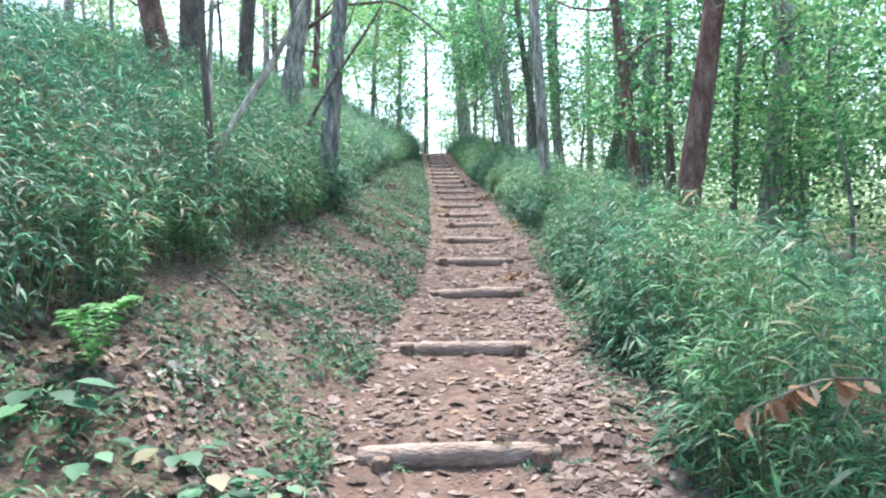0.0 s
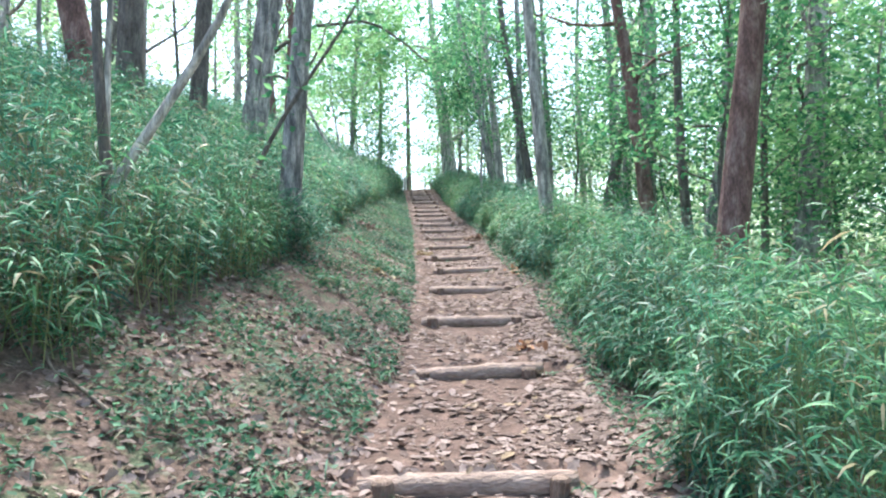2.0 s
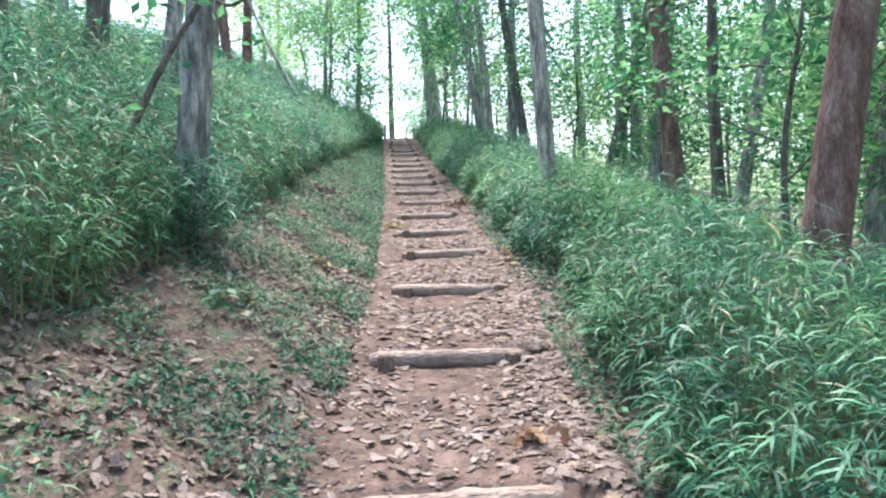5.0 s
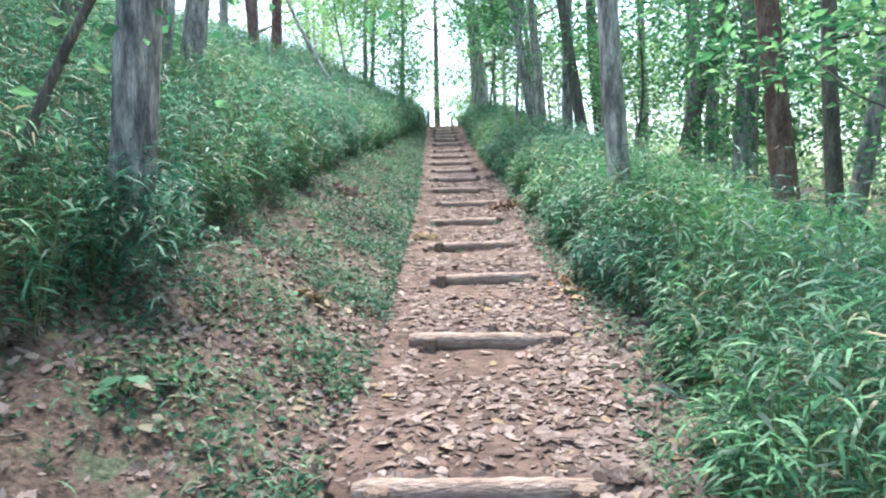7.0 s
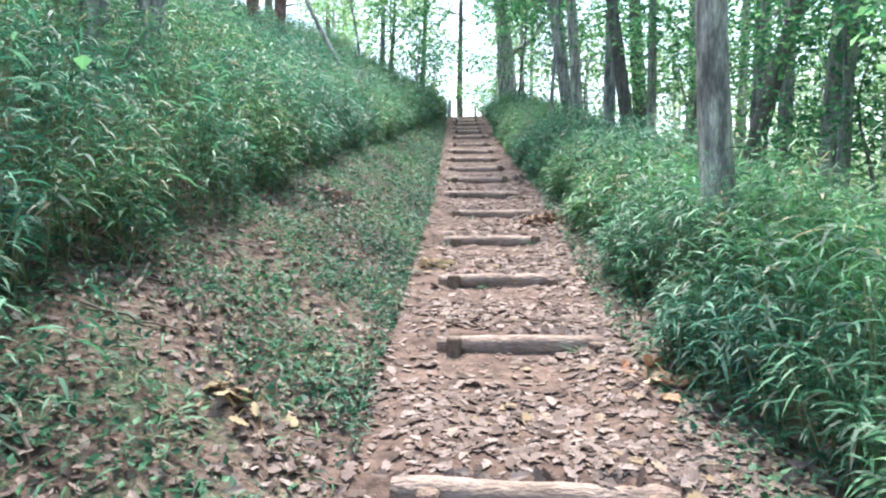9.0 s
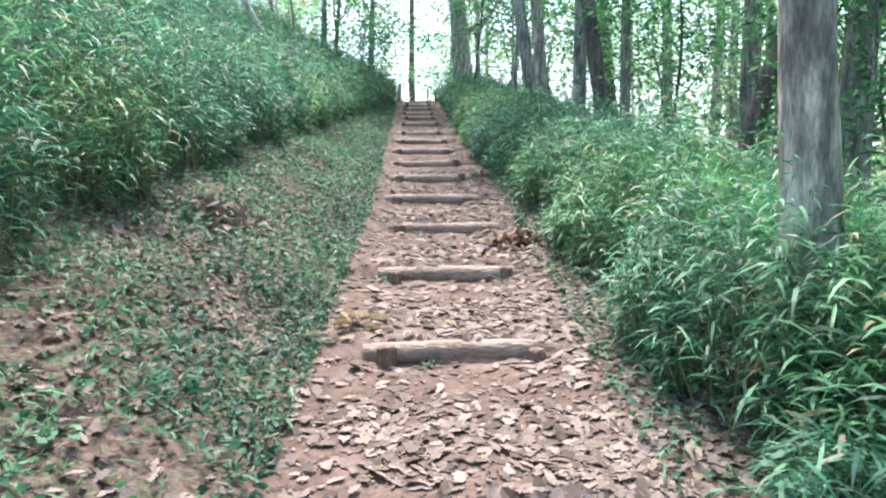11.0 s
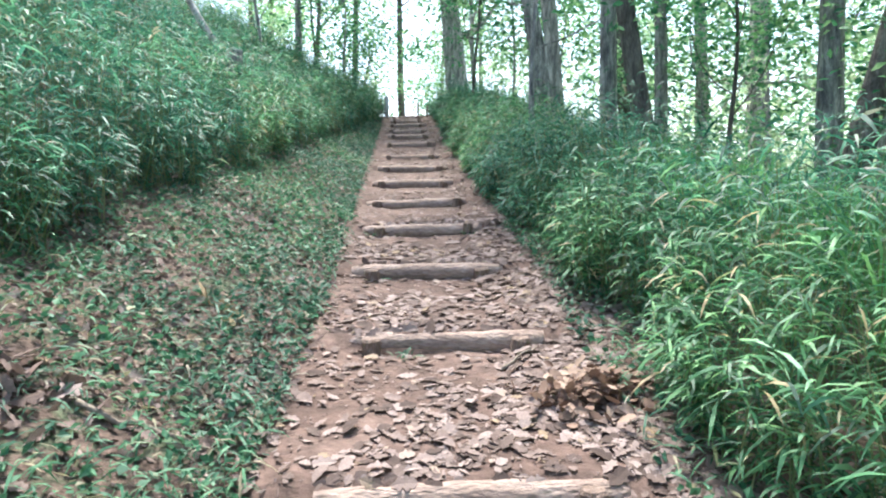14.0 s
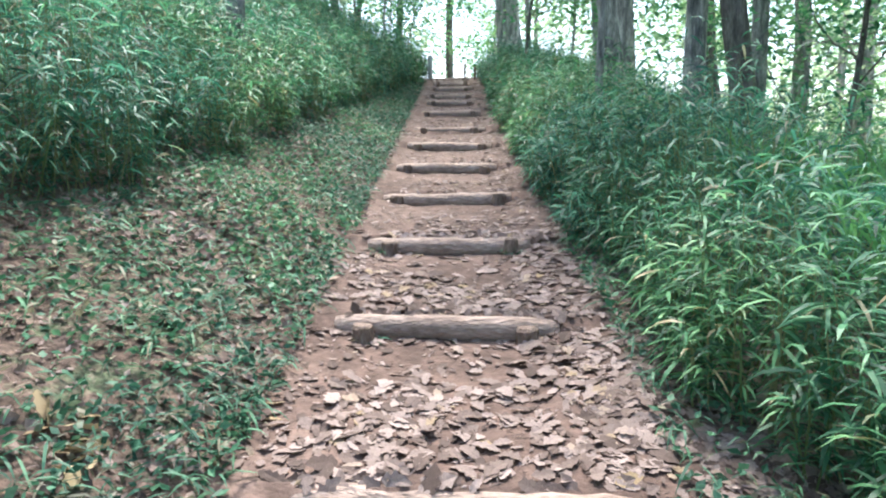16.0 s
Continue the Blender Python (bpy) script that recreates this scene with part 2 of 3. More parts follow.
def oak_leaves(base, way, length, width, up):
    """Fallen leaves with a deeply waved edge, slightly curled along the rib."""
    n = len(base)
    way = unit(way)
    side = unit(np.cross(way, up))
    nor = np.cross(side, way)
    L, W = length[:, None], width[:, None]
    k1, k2 = rng.uniform(-.1, .28, (n, 1)), rng.uniform(-.1, .28, (n, 1))
    b = rng.uniform(-.07, .1, (n, 1))
    out = [base]
    for f, w in ((.2, .24), (.34, .46), (.46, .30), (.6, .54), (.72, .32), (.84, .36)):
        j, h = rng.uniform(.7, 1.15, (n, 1)), rng.uniform(.7, 1.15, (n, 1))
        c = base + way * L * f + nor * L * b * math.sin(f * 3)
        out += [c - side * W * w * j + nor * W * w * k1, c + side * W * w * h + nor * W * w * k2]
    out.append(base + way * L + nor * L * b * .2)
    out.append(base + way * L * .52 + nor * L * b * .9)
    v = np.stack(out, 1).reshape(-1, 3)
    left, right = [0, 1, 3, 5, 7, 9, 11, 13], [0, 2, 4, 6, 8, 10, 12, 13]
    tris = []
    for a in range(7):
        tris += [left[a], 14, left[a + 1], right[a], right[a + 1], 14]
    loops = (np.array(tris)[None] + 15 * np.arange(n)[:, None]).ravel()
    return v, np.full(n * 14, 3), loops


def joined(groups):
    v, s, l, off = [], [], [], 0
    for a, b, c in groups:
        v.append(a)
        s.append(b)
        l.append(np.asarray(c) + off)
        off += len(a)
    return np.concatenate(v), np.concatenate(s), np.concatenate(l)


def tube(points, radii, sides=9, wob=0.0, cap=True):
    """A round, tapering stem along points."""
    pts = np.asarray(points, float)
    n = len(pts)
    tan = unit(np.gradient(pts, axis=0))
    ref = np.array([0, 1.0, 0]) if abs(tan[:, 1]).mean() < .8 else np.array([1.0, 0, 0])
    a = unit(np.cross(tan, ref))
    b = np.cross(tan, a)
    ang = np.arange(sides) * 2 * math.pi / sides
    r = np.asarray(radii)[:, None, None] * (1 + wob * rng.uniform(-1, 1, (n, sides, 1)))
    v = (pts[:, None] + r * (np.cos(ang)[None, :, None] * a[:, None] + np.sin(ang)[None, :, None] * b[:, None])).reshape(-1, 3)
    i, j = np.meshgrid(np.arange(n - 1), np.arange(sides), indexing="ij")
    k = (j + 1) % sides
    quads = np.stack([i * sides + j, i * sides + k, (i + 1) * sides + k, (i + 1) * sides + j], -1).reshape(-1, 4)
    sizes = [4] * len(quads)
    loops = list(quads.ravel())
    if cap:
        sizes += [sides, sides]
        loops += list(range(sides))[::-1] + list(range((n - 1) * sides, n * sides))
    return v, np.array(sizes), np.array(loops)


# ---- ground ----
def build_ground():
    xs = np.concatenate([[-600, -250, -100, -50, -30, -20, -14], np.arange(-10, -3, .5), np.arange(-3, 3, .09), np.arange(3, 10, .5), [12, 16, 22, 32, 50, 100, 250, 600]])
    ys = np.concatenate([[-600, -200, -60, -25, -12, -7], np.arange(-5, 1, .25), np.arange(1, 24, .06), np.arange(24, 36, .1), [37, 38, 40, 43, 48, 55, 70, 100, 200, 600]])
    X, Y = np.meshgrid(xs, ys)
    Z = ground_z(X, Y)
    v = np.stack([X, Y, Z], -1).reshape(-1, 3)
    nx, ny = len(xs), len(ys)
    i, j = np.meshgrid(np.arange(ny - 1), np.arange(nx - 1), indexing="ij")
    q = np.stack([i * nx + j, i * nx + j + 1, (i + 1) * nx + j + 1, (i + 1) * nx + j], -1).reshape(-1, 4)
    cx, cy = (xs[:-1] + xs[1:]) / 2, (ys[:-1] + ys[1:]) / 2
    GX, GY = np.meshgrid(cx, cy)
    off = GX - centre(GY) + .12 * rnd_noise(GX, GY, 3) + .06 * rng.normal(size=GX.shape)
    bare = (off > -.92) & (off < 1.3) & (GY < 37)
    me = mesh_from("ground", v, np.full(len(q), 4), q.ravel(), [FLOOR, SOIL], np.where(bare, 1, 0).ravel(), True)
    return tagged(new("ground", me), "brown woodland hillside soil with a trodden reddish path", "ground", kind="structure")


ground = build_ground()


# ---- log steps ----
def log_step(y, half, shift, turn, seed):
    r = np.random.default_rng(seed)
    c = float(centre(y)) + shift
    z = float(level(y))
    step = empty("log_step", (c, y, z - .132))
    step.rotation_euler = (0, radians(r.uniform(-1, 1)), radians(turn))
    n = 14
    s = np.linspace(-half, half, n)
    rad = .068 + .005 * r.normal(size=n) * .6
    rad[0] *= .86
    rad[-1] *= .86
    pts = np.stack([s, .012 * np.sin(s * 3 + seed), .07 + .008 * np.sin(s * 2.3 + seed * 2)], 1)
    v, a, b = tube(pts, rad, 12, .05)
    part("log", mesh_from("log", v, a, b, [LOGWOOD], smooth=True), step)
    for side in (-1, 1):
        x = side * (half - r.uniform(.10, .17))
        h = .122 + r.uniform(-.018, .018)
        w = .052 + r.uniform(-.006, .008)
        tip = r.uniform(-.012, .012)
        pts = np.array([[x, -.098, -.2], [x, -.098, h * .4], [x + tip, -.1, h - .012], [x + tip, -.1, h]])
        v, a, b = tube(pts, [w, w * .97, w, w * .8], 10, .08)
        part("stake", mesh_from("stake", v, a, b, [CUTWOOD]), step)
    return tagged(step, "weathered round log step held by two wooden stakes", "step", "log steps up the path")


# half length and middle of each log
HALVES = [.56, .54, .57, .57, .59, .60, .57, .58, .57, .57, .58, .57, .58, .55, .54, .54]
MIDS = [.12, .08, .15, .33, .50, .62, .68, .60, .56, .50, .40, .36, .28, .21, .18, .12]
for k, y in enumerate(LOGS):
    known = k < len(HALVES)
    log_step(y, HALVES[k] if known else .5 + .03 * math.sin(k * 2.1), MIDS[k] - float(centre(y)) if known else -.03, 2.0 * math.sin(k * 1.9), k)


# ---- bamboo grass ----
def bamboo_grass(name, label, xs, ys, tall, per):
    """Plants at xs, ys of height tall with per leaves each, as one mass."""
    n = len(xs)
    z = ground_z(xs, ys)
    lean = rng.normal(0, .16, (n, 2)) * tall[:, None]
    base = np.stack([xs, ys, z], 1)
    top = base + np.stack([lean[:, 0], lean[:, 1], tall], 1)
    f = rng.uniform(.2, 1.0, (n, per))
    o = base[:, None] + (top - base)[:, None] * f[..., None]
    ang = rng.uniform(0, 2 * math.pi, (n, per))
    rise = rng.uniform(-.25, .75, (n, per))
    way = np.stack([np.cos(ang), np.sin(ang), rise], -1)
    L = rng.uniform(.085, .205, (n, per)) * (0.75 + .25 * f)
    W = L * rng.uniform(.07, .115, (n, per))
    g = blades(o.reshape(-1, 3), way.reshape(-1, 3), L.ravel(), W.ravel(), .45)
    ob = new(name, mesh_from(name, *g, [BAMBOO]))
    tagged(ob, label, "bamboo grass", kind="stuff")
    m = n // 2
    s = np.stack([base[:m], base[:m] * .5 + top[:m] * .5 + rng.normal(0, .01, (m, 3)), top[:m]], 1)
    e = np.array([.004, 0, 0])
    v = np.stack([s[:, 0] - e, s[:, 0] + e, s[:, 1] - e, s[:, 1] + e, s[:, 2]], 1).reshape(-1, 3)
    loops = (np.array([0, 1, 3, 2, 2, 3, 4])[None] + 5 * np.arange(m)[:, None]).ravel()
    st = part("stems", mesh_from("stems", v, np.tile([4, 3], m), loops, [CULM]), ob, "thin green and straw-coloured stems")
    tagged(st, kind="stuff")
    return ob


def bank_grass():
    n = 17500
    y = rng.uniform(-2.5, 35, n)
    d = rng.uniform(0, 1, n) ** 1.5 * 5.2
    x = np.interp(y, LY, LX) - d + .15 * rnd_noise(y * 0, y, 2.0)
    h = np.interp(d, [0, .2, .7, 3], [.6, .92, 1.02, .92]) * (1 + .22 * rnd_noise(x, y, 1.1)) * rng.uniform(.65, 1.15, n)
    tx, ty = rng.normal(-1.62, .22, 80), rng.normal(10.4, .25, 80)   # round the foot of the grey tree
    x, y, h = np.append(x, tx), np.append(y, ty), np.append(h, rng.uniform(.6, .95, 80))
    bamboo_grass("bamboo_grass", "dense dark green bamboo grass covering the bank", x, y, h, 15)


def verge_grass():
    n = 21000
    y = rng.uniform(-2.5, 36, n)
    d = rng.uniform(0, 1, n) ** 1.7 * 6.5
    x = np.interp(y, RY, RX) + .06 + d + .2 * rnd_noise(y * 0 + 2, y, 1.5)
    h = np.interp(d, [0, .25, .8, 1.5, 2.5, 4, 6.5], [.4, .9, 1.12, 1.05, .8, .55, .35])
    h = h * (1 + .26 * rnd_noise(x, y, .9)) * rng.uniform(.65, 1.15, n)      # humps along the hedge
    h *= np.interp(y, [0, 9.2, 10.2, 11.5, 18, 24, 36], [1.0, 1.0, .9, 1.02, .95, .9, .85])
    h *= 1 - np.clip(d - .5, 0, 1) * np.interp(y, [2, 6, 10], [.28, .22, 0])
    tx, ty = rng.normal(2.25, .3, 200), rng.normal(13.0, .4, 200)   # tall round the foot of the pale tree
    x, y, h = np.append(x, tx), np.append(y, ty), np.append(h, rng.uniform(.75, 1.1, 200))
    bamboo_grass("bamboo_grass", "thick hedge of green bamboo grass along the path", x, y, h, 16)


bank_grass()
verge_grass()


# ---- trees ----
def leaf_cloud(centres, spread, count, size, flat=.7):
    """Loose leaves round each centre."""
    k = len(centres)
    c = np.repeat(np.asarray(centres, float), count, 0)
    sp = np.repeat(np.broadcast_to(spread, (k,)), count)[:, None]
    p = c + rng.normal(size=(len(c), 3)) * sp * np.array([1, 1, flat])
    way = np.stack([rng.normal(size=len(c)), rng.normal(size=len(c)), rng.uniform(-.9, .25, len(c))], 1)
    L = rng.uniform(.7, 1.3, len(c)) * size
    return (leaves if size < .11 else big_leaves)(p, way, L, L * rng.uniform(.45, .6, len(c)), .2)


def limb_path(start, way, length, bend, seed, n=6):
    r = np.random.default_rng(seed)
    p, w, out = np.array(start, float), unit(np.array(way, float)), []
    for i in range(n):
        out.append(p.copy())
        w = unit(w + r.normal(0, bend, 3) + np.array([0, 0, .06]))
        p = p + w * length / (n - 1)
    return np.array(out)


def tree(base, top, height, girth, bark, label, leaf=CANOPY, limbs=7, first=.35, clumps=6, count=60, spread=.62, size=.125, seed=0, reach=2.6, bow=.1, name="tree", group=""):
    """base and top: two points on the trunk's line; height above the base; girth: the trunk's radius at its foot."""
    r = np.random.default_rng(seed + 100)
    bx, by = base[0], base[1]
    bz = float(ground_z(bx, by)) - .1
    lean = (np.array(top) - np.array(base)) / max(top[2] - base[2], .1)
    bx, by = bx - lean[0] * (base[2] - bz), by - lean[1] * (base[2] - bz)
    t = empty(name, (bx, by, bz))
    n = 16
    f = np.linspace(0, 1, n) ** 1.2
    ease = np.where(f * height < 6, f * height, 6 + (f * height - 6) * .4)
    w1, w2 = r.uniform(0, 6, 2)
    pts = np.stack([lean[0] * ease + bow * np.sin(f * 7 + w1) * f ** .5, lean[1] * ease + bow * np.sin(f * 6 + w2) * f ** .5, f * height], 1)
    rad = girth * (1 - .72 * f) * (1 + .45 * np.exp(-f * height / .25))
    v, a, b = tube(pts, rad, 12, .07)
    part("trunk", mesh_from("trunk", v, a, b, [bark], smooth=True), t)
    ends = []
    for i in range(limbs):
        g = first + (1 - first) * (i + r.uniform(.1, .9)) / limbs
        g = min(g, .98)
        at = np.array([np.interp(g, f, pts[:, k]) for k in range(3)])
        ang = i * 2.4 + r.uniform(-.5, .5)
        way = (math.cos(ang), math.sin(ang), r.uniform(.15, .8))
        ln = reach * (1.15 - .6 * g) * r.uniform(.75, 1.25)
        lp = limb_path(at, way, ln, .22, seed * 31 + i)
        lr = np.interp(g, f, rad) * .42
        v, a, b = tube(lp, np.linspace(lr, .006, len(lp)), 6, .05)
        part("limb", mesh_from("limb", v, a, b, [bark], smooth=True), t)
        ends += [lp[-1], lp[-2], lp[-3] + r.normal(0, .2, 3)]
    if clumps and ends:
        ends = np.array(ends)
        c = np.repeat(ends, clumps, 0) + r.normal(0, .55, (len(ends) * clumps, 3)) * np.array([1, 1, .6])
        g = leaf_cloud(c, r.uniform(.5, 1.1, len(c)) * spread * .5, max(count // clumps, 4), size)
        part("crown", mesh_from("crown", *g, [leaf]), t, "loose green foliage with gaps")
    return tagged(t, label, "tree", group)


# two points on each trunk, height, radius, bark
G = "tall grey-barked tree standing in bamboo grass"
tree((3.6, 9.6, 2.31), (3.93, 9.6, 5.0), 12, .19, BARK_R, "thick red-brown barked tree leaning over the bamboo grass", limbs=7, first=.45, seed=1)
tree((6.17, 12.7, 1.8), (6.77, 12.7, 6.1), 12, .21, BARK_G, "leaning tall grey tree with a patchy trunk", limbs=7, first=.4, seed=2)
tree((5.7, 12.9, 2.15), (5.95, 13, 5.1), 9, .07, BARK_D, "slim dark tree beside a leaning grey tree", limbs=5, first=.4, seed=3)
tree((2.17, 13.65, 3.17), (2.07, 13.65, 4.82), 12, .135, BARK_P, "straight pale grey tree close beside the log path", limbs=7, first=.42, seed=4, bow=.05)
tree((5.54, 30.0, 4.93), (5.14, 30.0, 9.96), 12, .26, BARK_D, "dark slender tree behind a grey tree", limbs=6, first=.35, seed=5)
tree((4.14, 13.95, 2.53), (3.9, 13.95, 4.84), 11, .15, BARK_R, "stout red-brown tree amid bamboo grass", limbs=6, first=.3, seed=6)
tree((6.09, 19.6, 3.39), (6.22, 19.6, 6.24), 12, .25, BARK_G, "thick pale-grey mossy tree in shade", limbs=7, first=.35, seed=7)
tree((6.26, 23.0, 3.72), (6.22, 23.0, 7.66), 12, .2, BARK_G, G, limbs=6, first=.3, seed=8)
tree((5.28, 15, 2.6), (5.25, 15, 4.3), 9, .12, BARK_D, "dark upright tree amid undergrowth", limbs=6, first=.25, seed=9)
tree((6.1, 16, 2.4), (6.3, 16, 3.7), 10, .14, BARK_G, G, limbs=6, first=.3, seed=10)
tree((2.83, 26, 5.6), (2.66, 26, 8.8), 11, .17, BARK_P, "pale sunlit tree near the top of the path", limbs=7, first=.3, seed=11)
tree((8.09, 29.0, 4.03), (8.21, 29.0, 7.08), 12, .17, BARK_P, "slim pale-barked tree in the bamboo grass", limbs=6, first=.3, seed=12, bow=.05)
tree((4.51, 25, 4.6), (4.5, 25, 7.1), 12, .13, BARK_G, G, limbs=6, first=.35, seed=13, bow=.05)
tree((3.49, 22.7, 4.5), (3.2, 22.7, 6.4), 12, .15, BARK_D, "dark-footed tree with a slight lean", limbs=6, first=.35, seed=14, bow=.05)
tree((3.34, 24, 4.75), (3.35, 24, 6.8), 12, .15, BARK_G, G, limbs=6, first=.35, seed=15)
tree((6.3, 27.7, 4.5), (6.35, 27.7, 7.6), 11, .16, BARK_P, "pale twin tree behind a dark stump", limbs=5, first=.25, seed=16)
tree((5.36, 21, 3.7), (5.75, 21, 5.3), 11, .17, BARK_D, "dark leaning tree in deep shade", limbs=7, first=.25, seed=17)
tree((6.12, 21.5, 3.9), (6.14, 21.5, 5.4), 11, .15, BARK_G, G, limbs=6, first=.25, seed=18)
tree((2.45, 25, 5.4), (2.2, 25, 6.9), 10, .16, BARK_G, "forked grey tree leaning toward the path", limbs=6, first=.3, seed=19)
tree((1.49, 36, 7.5), (1.28, 36, 9.6), 11, .42, BARK_P, "broad pale old tree leaning at the top of the path", limbs=8, first=.22, seed=20, reach=3.4)
tree((-.8, 46, 8.4), (-.8, 46, 13), 13, .2, BARK_D, "thin dark tree against the bright sky", limbs=6, first=.45, seed=21, bow=.06)
tree((-2.4, 40, 7.9), (-2.3, 40, 11), 12, .14, BARK_D, "thin dark tree at the crest of the hill", limbs=6, first=.4, seed=22, bow=.06)
# up the bank
tree((-1.76, 10.8, 3.3), (-1.52, 10.8, 5.5), 11, .16, BARK_G, "rough grey tree on the bank edge", limbs=6, first=.42, count=24, seed=30, bow=.06)
tree((-4.5, 11, 4.5), (-4.68, 11, 5.6), 11, .2, BARK_R, "curved red-brown tree on top of the bank", limbs=7, first=.3, count=24, seed=31)
tree((-4.64, 12.5, 4.9), (-4.62, 12.5, 6.2), 10, .22, BARK_D, "dark green-stained tree up the bank", limbs=6, first=.3, count=24, seed=32)
tree((-4.06, 14, 5.0), (-3.96, 14, 6.7), 11, .17, BARK_D, "dark upright tree up the bank", limbs=6, first=.35, count=24, seed=33)
tree((-3.43, 15, 4.9), (-3.14, 15, 7.1), 11, .15, BARK_G, "grey tree leaning outward on the bank", limbs=6, first=.35, count=24, seed=34)
bough_tree = tree((-3.6, 16.4, 4.9), (-3.45, 16.4, 5.8), 11, .19, BARK_G, "one of twin grey trees on the bank", limbs=6, first=.35, count=24, seed=35)
tree((-4.95, 24, 7.1), (-5.07, 24, 8.8), 10, .16, BARK_R, "reddish tree high on the bank", limbs=6, first=.3, count=24, seed=36)
tree((-4.6, 25, 7.3), (-4.55, 25, 9.1), 10, .16, BARK_R, "reddish tree high on the bank", limbs=6, first=.3, count=24, seed=37)
tree((-2.9, 24.5, 6.2), (-3.6, 24.5, 7.6), 9, .06, BARK_P, "pale tree bowed away from the path", limbs=6, first=.3, count=24, seed=38, bow=.25)
tree((-1.98, 10.3, 3.33), (-1.62, 10.3, 4.0), 4, .04, BARK_D, "small crooked dark sapling on the bank", limbs=4, first=.4, seed=39, reach=1.0, count=30)


# the forked shrub on the lower bank: three stems from one foot
def forked_shrub():
    bz = float(ground_z(-2.3, 6.8))
    t = empty("forked_tree", (-2.3, 6.8, bz - .05))
    for k, (tip, w) in enumerate((((-.14, 0, 3.4), .05), ((-.02, .1, 3.6), .035), ((1.15, .1, 2.55), .05))):
        f = np.linspace(0, 1, 9)
        s = np.array([0, 0, .6])
        pts = np.where(f[:, None] < .25, s * f[:, None] / .25, s + (np.array(tip) - s) * (f[:, None] - .25) / .75)
        pts = pts + .03 * np.stack([np.sin(f * 9 + k), np.cos(f * 8 + k), 0 * f], 1) * f[:, None]
        v, a, b = tube(pts, w * (1 - .55 * f), 9, .08)
        part("stem", mesh_from("stem", v, a, b, [(BARK_D, BARK_P, BARK_P)[k]], smooth=True), t)
    c = np.array([(-.2, 0, 3.5), (0, .2, 3.8), (-.6, .1, 3.7), (.3, .3, 3.6)])
    part("crown", mesh_from("crown", *leaf_cloud(c, .35, 60, .07), [CANOPY_Y]), t)
    tagged(t, "forked thin tree with one pale stem leaning over", "tree")


forked_shrub()

# young understorey trees whose leaves hang at eye height
for k, (x, y, h, m) in enumerate(((1.9, 22.5, 6.5, CANOPY), (4.4, 11.5, 5.0, CANOPY), (5.6, 18.5, 6, CANOPY), (7.6, 14, 6, CANOPY), (7.5, 19, 6, CANOPY),
                                  (1.6, 30, 6, CANOPY), (-3.4, 29, 5, CANOPY_Y), (-5.8, 9, 6, CANOPY_Y),
                                  (-6.2, 13, 6, CANOPY_Y), (-5.6, 17, 6, CANOPY_Y), (-1.9, 33.5, 4, CANOPY), (8.5, 10.5, 6, CANOPY), (6.4, 8.2, 5.5, CANOPY), (8.6, 7.0, 6, CANOPY), (6.8, 11, 5, CANOPY_Y), (5.0, 23.5, 5, CANOPY), (7.0, 13, 3.2, CANOPY), (8.0, 16.5, 3.4, CANOPY_Y), (6.6, 19.5, 3.2, CANOPY), (7.4, 23, 3.5, CANOPY_Y), (5.6, 26, 3.4, CANOPY), (8.2, 9, 3, CANOPY_Y), (3.6, 29, 3.4, CANOPY_Y), (-1.7, 37.5, 2.6, CANOPY), (.9, 40, 2.4, CANOPY_Y), (-3.2, 36, 9, CANOPY_Y), (2.9, 33, 8.5, CANOPY), (1.7, 43, 9, CANOPY_Y), (-3.8, 47, 9, CANOPY_Y))):
    z = float(ground_z(x, y))
    tree((x, y, z), (x + .1 * math.sin(k * 3), y, z + 2), h, .045, BARK_D if k % 2 else BARK_G, "slender young tree with sprays of fine leaves", m, limbs=10, first=.25 if h > 3.6 else .08, clumps=6, count=100 if x > -5 else 40, spread=.62, size=.125, seed=200 + k, reach=2.1, bow=.15, group="young trees of the understorey")


def bare_branch(points, radius, parent, name="branch"):
    pts = np.array(points)
    f = np.linspace(0, len(pts) - 1, len(pts) * 3)
    fine = np.stack([np.interp(f, np.arange(len(pts)), pts[:, i]) for i in range(3)], 1)
    fine[1:-1] += .02 * rng.normal(size=(len(fine) - 2, 3))
    part(name, mesh_from(name, *tube(fine, np.linspace(radius, radius * .4, len(fine)), 7, .1), [BARK_D], smooth=True), parent)


crooked = empty("crooked_branch", (6.2, 12.6, 3.6))
K = np.array([6.2, 12.6, 3.6])
bare_branch([(6.45, 12.7, 6.2), (6.12, 11.8, 5.05), (5.75, 11.8, 4.78), (5.82, 11.8, 4.22), (5.52, 11.8, 3.83), (5.26, 11.8, 4.13), (5.5, 11.8, 4.8)] - K, .035, crooked)
bare_branch([(6.12, 11.8, 5.05), (6.27, 11.8, 5.42), (6.87, 11.8, 5.62)] - K, .025, crooked)
tagged(crooked, "dark crooked bare branch hanging from a grey tree", "branch")

